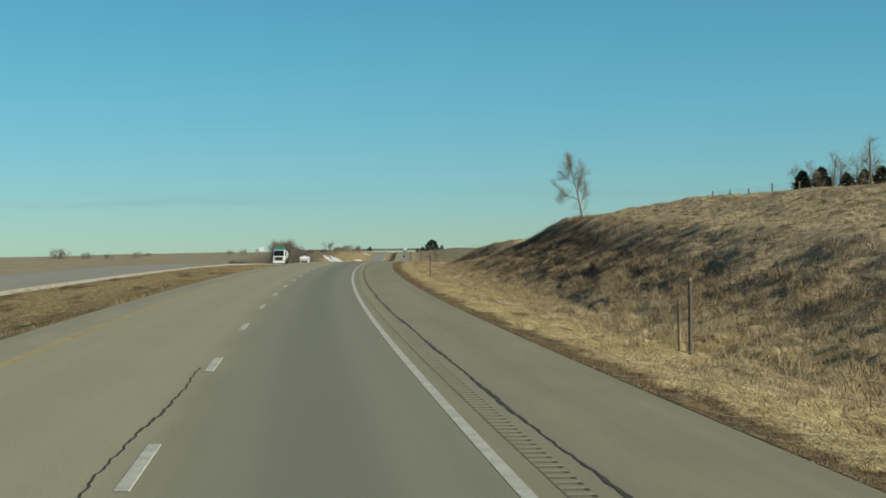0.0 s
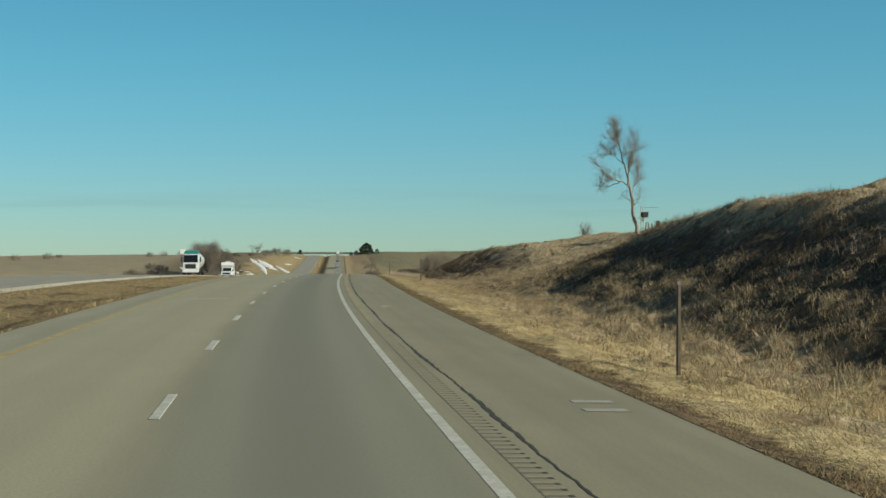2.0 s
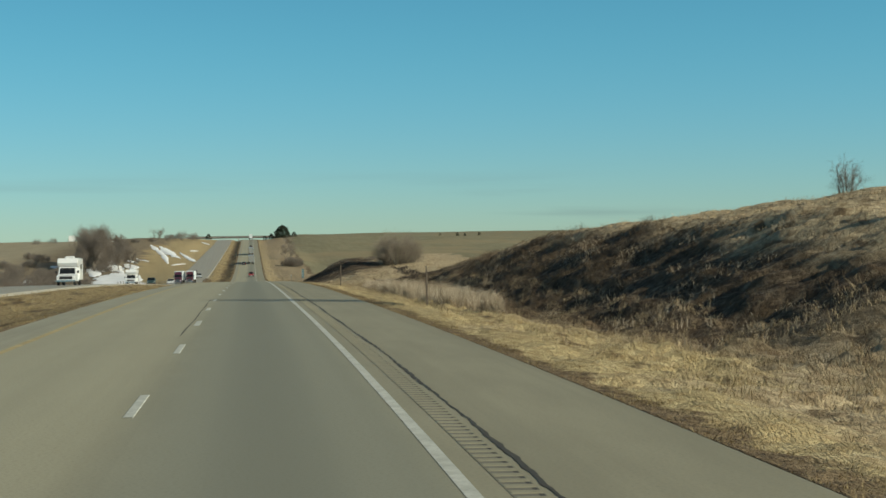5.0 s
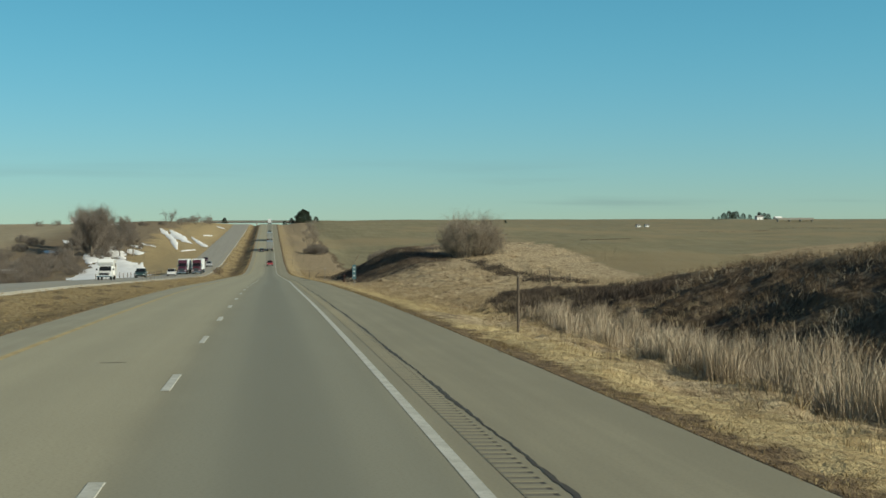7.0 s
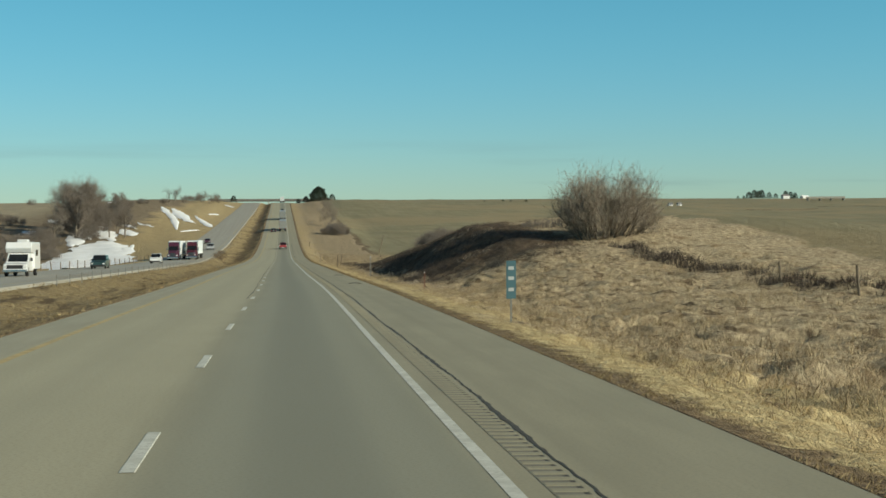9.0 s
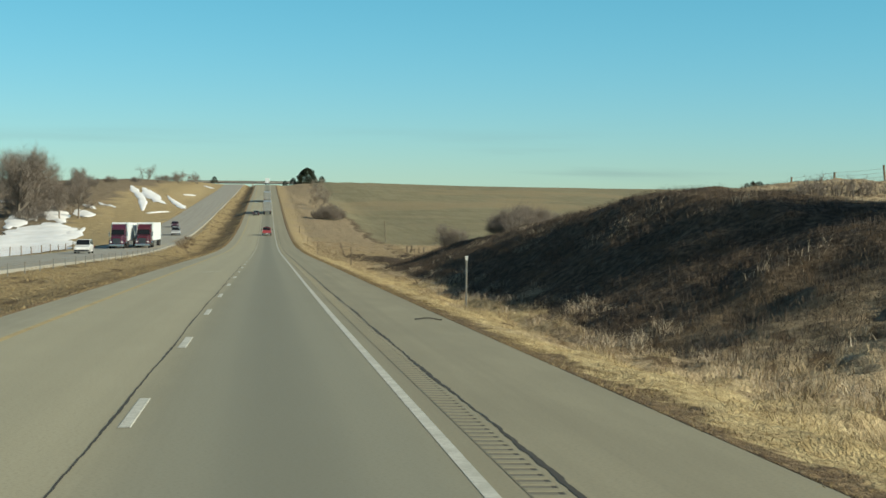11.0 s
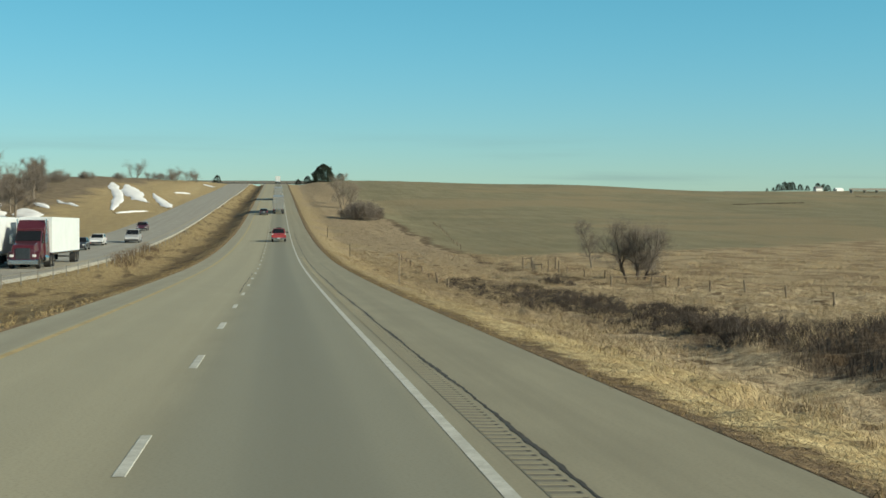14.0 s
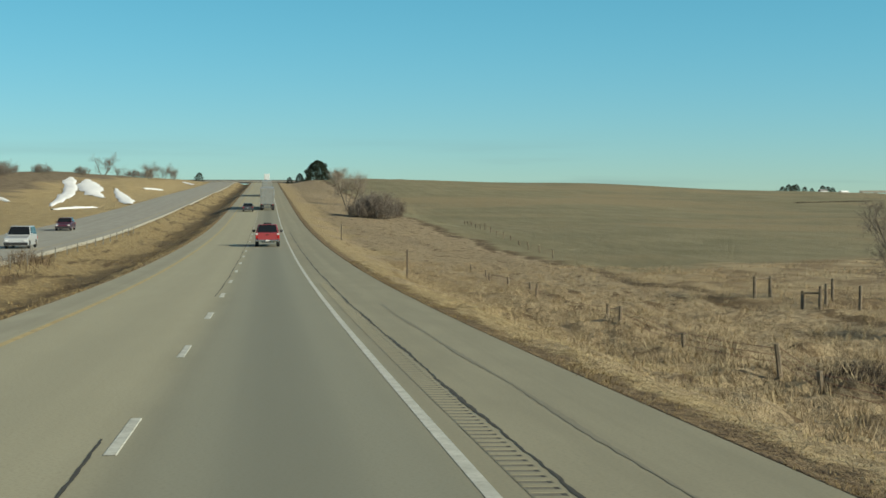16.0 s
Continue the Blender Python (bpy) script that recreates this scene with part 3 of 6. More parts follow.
crack("joint_crack", -30, 760, 0.78, 0.034, 1.0, "dark tar-sealed crack along the shoulder joint", 0.8, 0.7)
for a, b, seed in ((-25, 24, 2.0), (219.5, 249, 3.1), (392, 512, 4.2), (585, 617, 5.0), (650, 780, 6.1)):
    crack("joint_crack", a, b, -LANE - 0.20, 0.020, seed, "dark crack along the joint between the lanes", 0.3 if a < 0 else 0.4, 2.6 if a < 0 else 0.6)
for s, o0, o1 in ((50.4, -4.0, -3.1), (160, -4.4, -3.7), (286, -5.0, -4.5)):
    bar_on_road("tar_patch", s - 0.06, s + 0.06, o0, o1, SMEAR, "dark tar streak across the pavement")
crack("tyre_mark", 612, 645, 1.75, 0.05, 2.5, "faint dark tyre mark on the shoulder", 0.2, material=SMEAR)

# darker tone that paints the shade inside the rumble grooves
GROOVE_SHADE = plain("groove_shade", (0.165, 0.148, 0.104), 0.9, scale=6)
ss = np.arange(-20, 660, 0.30)
S = np.stack([ss, ss + 0.02, ss + 0.15, ss + 0.17], -1).ravel()
top = np.tile([0.004, -0.002, -0.002, 0.004], len(ss))
mesh = bpy.data.meshes.new("rumble_strip")
S4 = np.repeat(S, 5)
O4 = np.tile([0.36, 0.38, 0.57, 0.615, 0.625], len(S)) + np.tile([0, 0, 1, 1, 1], len(S)) * 0.06 * smooth(S4, 150, 260)
U4 = np.repeat(top, 5) * np.tile([0, 1, 1, 1, 0], len(S)) + 0.003 - np.maximum(O4 - 0.1, 0) * 0.0182
faces = sheet(len(S), 5)[:, ::-1]
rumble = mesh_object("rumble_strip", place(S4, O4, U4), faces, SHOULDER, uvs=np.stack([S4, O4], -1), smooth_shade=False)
rumble.data.materials.append(GROOVE_SHADE)
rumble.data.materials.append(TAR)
# groove floors take the painted shade, their outer ends a darker spot still
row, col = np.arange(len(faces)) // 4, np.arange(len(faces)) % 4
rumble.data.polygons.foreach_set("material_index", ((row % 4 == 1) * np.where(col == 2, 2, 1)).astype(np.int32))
tagged(rumble, "row of milled rumble grooves in the shoulder beside the edge line", "rumble strip", kind="structure")

def tyre_shred(s, o, long, turn, wide=0.075, curl=0.06):
    """A curled strip of a burst tyre lying on the pavement."""
    rg = random.Random(int(s))
    bm = bmesh.new()
    rows = []
    n = 14
    for i in range(n + 1):
        u = i / n
        w = wide * (0.35 + 0.65 * math.sin(math.pi * min(1, u * 1.25 + 0.1)) ** 0.5) * (1 - 0.75 * max(0, u - 0.62) / 0.38)
        x, y, z = (u - 0.5) * long, curl * math.sin(u * 5), 0.012 + 0.035 * math.sin(u * math.pi) ** 2
        rag = rg.uniform(-0.012, 0.012)
        rows.append([bm.verts.new(v) for v in ((x, y - w + rag, z), (x, y - w * 0.3, z + 0.022), (x, y + w * 0.4, z + 0.024), (x, y + w + rag, z), (x, y, z - 0.01))])
    for a, b in zip(rows, rows[1:]):
        for k in range(5):
            bm.faces.new((a[k], a[(k + 1) % 5], b[(k + 1) % 5], b[k]))
    bm.faces.new(rows[0])
    bm.faces.new(rows[-1][::-1])
    bmesh.ops.recalc_face_normals(bm, faces=bm.faces)
    ob = part("tyre_shred", bm, TAR)
    x, y, z = place(s, o, -0.03)
    ob.matrix_basis = pose(float(x), float(y), float(z) - 0.008, 0, 1.0, turn)
    return tagged(ob, "dark curled strip of a burst tyre on the shoulder", "tyre scrap", "tyre scraps")


tyre_shred(446.2, 2.5, 0.72, -8, 0.065, 0.02)
tyre_shred(418.2, 2.25, 0.78, -3, 0.05, 0.02)

# markings of the far carriageway
for o_in, m, lab in ((-1.25, YELLOW_LINE, "yellow edge line of the far carriageway"), (-8.35, FADED, "white edge line of the far carriageway")):
    ss = np.arange(E1, 1330, 6)
    S, O = np.repeat(ss, 2), along(np.repeat(ss, 2), LEFT_GAP) + np.tile([o_in - 0.05, o_in + 0.05], len(ss))
    ob = mesh_object("edge_line", place(S, O, along(S, LEFT_ROAD) + 0.034), sheet(len(ss), 2), m, uvs=np.stack([S, O], -1))
    tagged(ob, lab, "road marking", kind="structure")

# ---- plants ----
BARK = plain("grey_bark", (0.20, 0.165, 0.125), 0.9, dark=0.5, scale=2)
PALE_BARK = plain("pale_grey_bark", (0.34, 0.29, 0.23), 0.9, dark=0.6, scale=2)
DARK_BARK = plain("dark_brown_bark", (0.095, 0.072, 0.055), 0.9, dark=0.6, scale=2)
TWIG = plain("brown_twigs", (0.205, 0.172, 0.14), 0.9, dark=0.7, scale=1.2)
GREY_TWIG = plain("grey_twigs", (0.25, 0.225, 0.195), 0.9, dark=0.8, scale=1.2)
PALE_TWIG = plain("tan_twigs", (0.30, 0.25, 0.19), 0.9, dark=0.7, scale=1.2)


def leafy(name, dark, light, rough=0.85, clump=0.5, amount=0.5):
    k = Nodes(name, rough)
    k.b.inputs["Specular IOR Level"].default_value = 0.15
    c = k.mix(k.island(), dark, light)
    return k.done(k.mix(k.ramp(k.noise(k.pos, clump, 3), 0.4, 0.66, 0, amount), c, dark))


NEEDLES = leafy("cedar_needles", (0.018, 0.026, 0.016), (0.055, 0.066, 0.038))
STRAW = leafy("dry_grass_blades", (0.45, 0.35, 0.185), (0.60, 0.485, 0.27), clump=0.8, amount=0.5)
TAN_GRASS = leafy("tan_field_grass", (0.33, 0.25, 0.15), (0.63, 0.505, 0.315), clump=1.0, amount=0.75)
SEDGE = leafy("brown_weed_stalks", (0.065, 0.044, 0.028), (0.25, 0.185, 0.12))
REED = leafy("pale_reed_stalks", (0.23, 0.18, 0.12), (0.66, 0.56, 0.42), clump=1.1, amount=0.5)
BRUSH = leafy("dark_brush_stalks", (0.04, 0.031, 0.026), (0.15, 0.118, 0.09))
MEDIAN_GRASS = leafy("rusty_grass_blades", (0.20, 0.14, 0.07), (0.44, 0.345, 0.18))


def quick_mesh(name, verts, tris, material):
    """A mesh of triangles straight from arrays."""
    me = bpy.data.meshes.new(name)
    me.vertices.add(len(verts))
    me.vertices.foreach_set("co", np.asarray(verts, np.float32).ravel())
    me.loops.add(len(tris) * 3)
    me.loops.foreach_set("vertex_index", np.asarray(tris, np.int32).ravel())
    me.polygons.add(len(tris))
    me.polygons.foreach_set("loop_start", np.arange(0, len(tris) * 3, 3, dtype=np.int32))
    me.update(calc_edges=True)
    me.materials.append(material)
    return me


class Tubes:
    """Collects tapered tubes along polylines."""

    def __init__(self):
        self.v, self.f, self.n = [], [], 0

    def add(self, pts, radii, sides=5):
        pts = np.asarray(pts, float)
        d = np.gradient(pts, axis=0)
        d /= np.linalg.norm(d, axis=1)[:, None] + 1e-9
        ref = np.array([0.31, 0.17, 0.93]) if abs(d[0][2]) < 0.8 else np.array([0.95, 0.2, 0.1])
        u = np.cross(d, ref)
        u /= np.linalg.norm(u, axis=1)[:, None] + 1e-9
        w = np.cross(d, u)
        a = np.arange(sides) * 2 * np.pi / sides
        ring = pts[:, None] + np.asarray(radii)[:, None, None] * (np.cos(a)[None, :, None] * u[:, None] + np.sin(a)[None, :, None] * w[:, None])
        m = len(pts)
        i = np.arange((m - 1) * sides)
        r, c = i // sides, i % sides
        A, B = r * sides + c, r * sides + (c + 1) % sides
        C, D = A + sides, B + sides
        self.v.append(ring.reshape(-1, 3))
        self.f.append(np.concatenate([np.stack([A, B, D], -1), np.stack([A, D, C], -1)]) + self.n)
        self.n += m * sides

    def many(self, pts, radii, sides=3):
        """Many tubes of equal count of points at once: pts (n, m, 3), radii (n, m)."""
        n, m = pts.shape[:2]
        d = np.gradient(pts, axis=1)
        d /= np.linalg.norm(d, axis=2)[..., None] + 1e-9
        u = np.cross(d, np.array([0.31, 0.17, 0.93]))
        u /= np.linalg.norm(u, axis=2)[..., None] + 1e-9
        w = np.cross(d, u)
        a = np.arange(sides) * 2 * np.pi / sides
        ring = pts[:, :, None] + radii[:, :, None, None] * (np.cos(a)[:, None] * u[:, :, None] + np.sin(a)[:, None] * w[:, :, None])
        i = np.arange((m - 1) * sides)
        r, c = i // sides, i % sides
        A, B = r * sides + c, r * sides + (c + 1) % sides
        f = np.concatenate([np.stack([A, B, B + sides], -1), np.stack([A, B + sides, A + sides], -1)])
        f = (f[None] + (np.arange(n) * m * sides)[:, None, None]).reshape(-1, 3) + self.n
        self.v.append(ring.reshape(-1, 3))
        self.f.append(f)
        self.n += n * m * sides

    def mesh(self, name, material):
        return quick_mesh(name, np.concatenate(self.v), np.concatenate(self.f), material)


def grow(rng, start, way, length, segs, bend, up):
    """A limb's line: it wanders by bend and turns towards up."""
    p, d, out = np.array(start, float), np.array(way, float), []
    d = d / np.linalg.norm(d)
    out.append(p.copy())
    for _ in range(segs):
        d = d + rng.normal(0, bend, 3) + np.array([0, 0, up])
        d = d / np.linalg.norm(d)
        p = p + d * length / segs
        out.append(p.copy())
    return np.array(out)


def shoots(rng, start, way, length, segs, bend, up):
    """Many wandering twigs at once: (n, segs + 1, 3)."""
    d = way / (np.linalg.norm(way, axis=1)[:, None] + 1e-9)
    p, out = start, [start]
    for _ in range(segs):
        d = d + rng.normal(0, bend, d.shape)
        d[:, 2] += up
        d = d / (np.linalg.norm(d, axis=1)[:, None] + 1e-9)
        p = p + d * (length / segs)[:, None]
        out.append(p)
    return np.stack(out, 1)


def sprays(rng, tubes, line, count, length, thick, spread=0.9, sides=3):
    """Fine twigs along a line, each with side shoots."""
    k = rng.uniform(0.25, 0.999, count) * (len(line) - 1)
    i = np.minimum(k.astype(int), len(line) - 2)
    seg = line[i + 1] - line[i]
    p = line[i] + seg * (k - i)[:, None]
    d = seg / (np.linalg.norm(seg, axis=1)[:, None] + 1e-9) + rng.normal(0, spread, (count, 3)) + np.array([0, 0, 0.25])
    L = length * rng.uniform(0.5, 1.2, count)
    tw = shoots(rng, p, d, L, 3, 0.22, 0.06)
    tubes.many(tw, np.linspace(thick, thick * 0.35, 4)[None].repeat(count, 0), sides)
    j = np.repeat(np.arange(count), 4)
    q = rng.integers(0, 3, len(j))
    d2 = tw[j, q + 1] - tw[j, q]
    d2 = d2 / (np.linalg.norm(d2, axis=1)[:, None] + 1e-9) + rng.normal(0, 0.6, (len(j), 3))
    t2 = shoots(rng, tw[j, q + 1], d2, L[j] * rng.uniform(0.35, 0.75, len(j)), 2, 0.2, 0.05)
    tubes.many(t2, np.linspace(thick * 0.6, thick * 0.25, 3)[None].repeat(len(j), 0), sides)


def crown_object(root, limbs, fines, twig, bark=None):
    """The limbs and twigs of one crown as one mesh."""
    nv = limbs.n
    v = np.concatenate(limbs.v + fines.v)
    f = np.concatenate(limbs.f + [x + nv for x in fines.f])
    me = quick_mesh("crown", v, f, bark or BARK)
    me.materials.append(twig)
    nl = sum(len(x) for x in limbs.f)
    me.polygons.foreach_set("material_index", (np.arange(len(f)) >= nl).astype(np.int32))
    ob = new("crown", me)
    ob.parent = root


def bare_tree(seed, high, wide, lean=(0, 0), bold=1.0, limbs=9, twigs=26, stems=1, low=0.3, thick=None, twig=None, bark=None, fine=1.0, crook=0.05):
    """A leafless tree: trunk, branches and twigs. Returns the Empty at its foot."""
    rng = np.random.default_rng(seed)
    root = new("bare_tree")
    thick = thick or high * 0.019
    trunk, boughs, fines = Tubes(), Tubes(), Tubes()
    for st in range(stems):
        a0 = st * 2.4 + rng.uniform(0, 1)
        out = 0 if stems == 1 else rng.uniform(0.35, 0.85) * wide / high
        h = high * (rng.uniform(0.75, 1.0) if stems > 1 else 0.92)
        base = np.array([math.cos(a0), math.sin(a0), 0]) * (0 if stems == 1 else thick * 2.5)
        line = grow(rng, base + np.array([0, 0, -0.3]), (lean[0] + out * math.cos(a0), lean[1] + out * math.sin(a0), 1), h * 0.86, 9, crook, 0.05 if stems > 1 else 0.015)
        tk = thick * (1 if stems == 1 else rng.uniform(0.35, 0.6))
        rad = tk * np.linspace(1, 0.0, 10) ** 0.8 + tk * 0.12
        rad[0] *= 1.5
        trunk.add(line, rad, 7)
        nl = limbs if stems == 1 else max(3, limbs // 2)
        for b in range(nl):
            f = low + (0.97 - low) * (b + rng.uniform(0, 0.8)) / nl
            k = f * 9
            i = min(int(k), 8)
            p = line[i] + (line[i + 1] - line[i]) * (k - i)
            ang = b * 2.4 + a0 + rng.uniform(-0.5, 0.5)
            reach = 0.5 * wide * (1.12 - 0.75 * abs(f - 0.5)) * rng.uniform(0.75, 1.15) * (1 if stems == 1 else 0.6)
            limb = grow(rng, p, (math.cos(ang), math.sin(ang), rng.uniform(0.35, 0.9)), reach, 6, 0.08 + crook, 0.07)
            r0 = max(np.interp(k, range(10), rad) * 0.55, 0.012)
            boughs.add(limb, np.linspace(r0, r0 * 0.25, 7), 5)
            sprays(rng, fines, limb, twigs, 0.20 * wide * fine, max(0.008, r0 * 0.16) * bold)
            for _ in range(3):
                j = rng.integers(1, 5)
                sub = grow(rng, limb[j], limb[j + 1] - limb[j] + rng.normal(0, 0.4, 3), reach * 0.55, 4, 0.15, 0.08)
                boughs.add(sub, np.linspace(r0 * 0.5, r0 * 0.16, 5), 4)
                sprays(rng, fines, sub, twigs // 2, 0.17 * wide * fine, max(0.007, r0 * 0.13) * bold)
        sprays(rng, fines, line[5:], twigs, 0.16 * wide * fine, 0.010 * bold)
    ob = new("trunk", trunk.mesh("trunk", bark or BARK))
    ob.parent = root
    crown_object(root, boughs, fines, twig or TWIG, bark)
    return root


def thicket(seed, wide, deep, high, stems=60, twigs=22, material=None, name="shrub", foot=0.38, flare=0.55, bold=1.0):
    """A dense leafless shrub: many stems fanning out into twigs under a rounded top."""
    rng = np.random.default_rng(seed)
    root = new(name)
    stemt, fines = Tubes(), Tubes()
    for _ in range(stems):
        a, r = rng.uniform(0, 6.283), math.sqrt(rng.uniform(0, 1))
        x, y = foot * wide * r * math.cos(a), foot * deep * r * math.sin(a)
        top = high * math.sqrt(max(0.08, 1 - 0.85 * r * r)) * rng.uniform(0.75, 1.0)
        line = grow(rng, (x, y, -0.2), (flare * r * math.cos(a), flare * r * math.sin(a), 1), top, 6, 0.12, 0.03)
        stemt.add(line, np.linspace(0.035, 0.010, 7) * max(1, high / 3.5), 4)
        sprays(rng, fines, line, twigs, 0.26 * high, 0.011 * max(0.8, high / 4) * bold)
    for label, tubes, skin in (("branchwork", stemt, BARK), ("crown", fines, material or TWIG)):
        ob = tagged(new(label, tubes.mesh(label, skin)), kind="stuff")
        ob.parent = root
    return root


def conifer(seed, high, wide, round_top=False, clumps=900):
    """A dark evergreen of many small needle sprays round a trunk."""
    rng = np.random.default_rng(seed)
    root = new("conifer")
    tr = Tubes()
    tr.add(grow(rng, (0, 0, -0.3), (0, 0, 1), high * 0.9, 6, 0.02, 0.02), np.linspace(high * 0.02, 0.03, 7), 7)
    for b in range(24):
        f = 0.12 + 0.75 * b / 24
        a = b * 2.4
        reach = 0.42 * wide * (1 - f) ** 0.7
        tr.add(grow(rng, (0, 0, f * high * 0.9), (math.cos(a), math.sin(a), 0.25), reach, 3, 0.1, 0.05), np.linspace(0.05, 0.015, 4), 4)
    f = rng.uniform(0.03, 1, clumps)
    prof = (1 - f ** 1.9) ** 0.62 * (0.9 + 0.1 * np.sin(f * 17)) if round_top else (1 - f) ** 0.8 * (0.75 + 0.25 * np.sin(f * 21)) + 0.05
    a = rng.uniform(0, 6.283, clumps)
    lob = 1 + 0.16 * np.sin(a * 3 + f * 9) + 0.1 * np.sin(a * 5 + 1)
    r = 0.5 * wide * prof * lob * np.sqrt(rng.uniform(0.35, 1, clumps))
    c = np.stack([r * np.cos(a), r * np.sin(a), f * high * (0.97 if not round_top else 0.94) + 0.03 * high], -1)
    size = (0.05 * high + 0.12) * rng.uniform(0.5, 1.2, clumps)
    per = 7
    cc, sz = np.repeat(c, per, 0), np.repeat(size, per)
    d = rng.normal(0, 1, (len(cc), 3))
    d[:, 2] = np.abs(d[:, 2]) * 0.7 + 0.1
    d /= np.linalg.norm(d, axis=1)[:, None]
    side = np.cross(d, rng.normal(0, 1, (len(cc), 3)))
    side /= np.linalg.norm(side, axis=1)[:, None] + 1e-9
    tip = cc + d * sz[:, None]
    b1, b2 = cc + side * sz[:, None] * 0.22, cc - side * sz[:, None] * 0.22
    v = np.stack([b1, b2, tip], 1).reshape(-1, 3)
    t = np.arange(len(v)).reshape(-1, 3)
    ob = new("trunk", tr.mesh("trunk", BARK))
    ob.parent = root
    ob = new("crown", quick_mesh("crown", v, t, NEEDLES))
    ob.parent = root
    return root


def stand(root, s, o, turn=0.0, label="", category="", group="", kind="", sink=0.0, scale=1.0):
    """Set a thing on the land at a place of the plan."""
    x, y, z = place(s, o)
    root.matrix_basis = pose(float(x), float(y), float(z) - sink, 0, 0, turn + heading(s)) @ Matrix.Scale(scale, 4)
    return tagged(root, label, category, group, kind)


def again(root, s, o, turn=0.0, scale=1.0, label="", sink=0.0):
    x, y, z = place(s, o)
    ob = copy_thing(root, pose(float(x), float(y), float(z) - sink, 0, 0, turn + heading(s)))
    ob.scale = (scale, scale, scale)
    if label:
        tagged(ob, label)
    return ob


def tufts(name, rng, s, o, high, blades, spread, lean, width, material, label, category, droop=False, tall_var=0.5):
    """Grass clumps: blades as slim bent triangles, two to a blade, standing on the land."""
    n = len(s)
    k = n * blades
    S, O = np.repeat(s, blades) + rng.normal(0, spread, k), np.repeat(o, blades) + rng.normal(0, spread, k)
    H = np.repeat(high, blades) * rng.uniform(1 - tall_var, 1 + tall_var * 0.5, k)
    base = place(S, O)
    base[:, 2] -= 0.03
    a = rng.uniform(0, 6.283, k)
    ln = rng.normal(0, lean, (k, 2)) * H[:, None]
    bow, mid_high, tip_high = (0.5, 0.85, 0.35) if droop else (0.35, 0.6, 1.0)
    mid = base + np.stack([ln[:, 0] * bow, ln[:, 1] * bow, H * mid_high], -1)
    tip = base + np.stack([ln[:, 0], ln[:, 1], H * tip_high], -1)
    w = np.stack([np.cos(a), np.sin(a), 0 * a], -1) * (width * rng.uniform(0.6, 1.4, k))[:, None]
    v = np.stack([base - w, base + w, mid + w * 0.7, mid - w * 0.7, tip], 1).reshape(-1, 3)
    i = np.arange(k)[:, None] * 5
    t = np.concatenate([i + [0, 1, 2], i + [0, 2, 3], i + [3, 2, 4]], 1).reshape(-1, 3)
    ob = new(name, quick_mesh(name, v, t, material))
    return tagged(ob, label, category, kind="stuff")


rng = np.random.default_rng(11)


def scatter(n, s0, s1, o0, o1, power=1.0):
    return rng.uniform(s0, s1, n), o0 + (o1 - o0) * rng.uniform(0, 1, n) ** power


def clumpy(s, o, size, seed, keep):
    return lump(s, o, size, seed) > keep


s, o = scatter(11000, 6, 690, 3.18, 4.0)
tufts("edge_grass", rng, s, o, 0.07 + 0.05 * np.maximum(grainy(s, o, 1.3, 5), -0.5), 7, 0.09, 1.3, 0.005, MEDIAN_GRASS, "short brown dead grass along the edge of the shoulder", "grass", droop=True)
s, o = scatter(26000, 6, 690, 3.85, 13, 1.0)
k = (o + 1.6 * lump(s, o, 6, 5) + rng.normal(0, 0.8, len(s)) < 9.2) & ((s < 436) | (s > 570) | (o < 8.4))
s, o = s[k], o[k]
tufts("verge_grass", rng, s, o, 0.05 + 0.05 * smooth(o, 4, 8) + 0.07 * np.abs(grainy(s, o, 1.25, 1)), 10, 0.14, 1.2, 0.0038, STRAW, "matted dry straw-coloured grass on the road verge", "grass", droop=True)
s, o = scatter(15000, 10, 690, 5.0, 14, 0.85)
k = (np.abs(grainy(s, o, 1.25, 1)) > 0.22) & ((s < 436) | (s > 570) | (o < 8.6 + grainy(s, o, 2, 3)))
s, o = s[k], o[k]
tufts("verge_tussocks", rng, s, o, 0.16 + 0.16 * np.abs(grainy(s, o, 1.25, 1)), 15, 0.09, 0.75, 0.0045, TAN_GRASS, "tan grass tussocks standing out of the mown verge", "grass", droop=True)
s, o = scatter(19000, 330, 720, 8, 34, 1.3)
s2, o2 = scatter(5500, 25, 190, 8, 16)
s3, o3 = scatter(3500, 160, 225, 10, 34)
s, o = np.concatenate([s, s2, s3]), np.concatenate([o, o2, o3])
k = (np.abs(grainy(s, o, 1.25, 1)) > 0.16) & ((s < 440) | (s > 562))
s, o = s[k], o[k]
tufts("field_grass", rng, s, o, 0.22 + 0.20 * np.abs(grainy(s, o, 1.25, 1)), 11, 0.12, 0.8, 0.0065, TAN_GRASS, "lumpy tan and brown bunch grass on the level ground", "grass", droop=True)
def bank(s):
    """Where the weeds that darken the last cut begin: further from the road as the bank runs out."""
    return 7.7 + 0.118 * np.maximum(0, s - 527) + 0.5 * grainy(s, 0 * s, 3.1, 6)


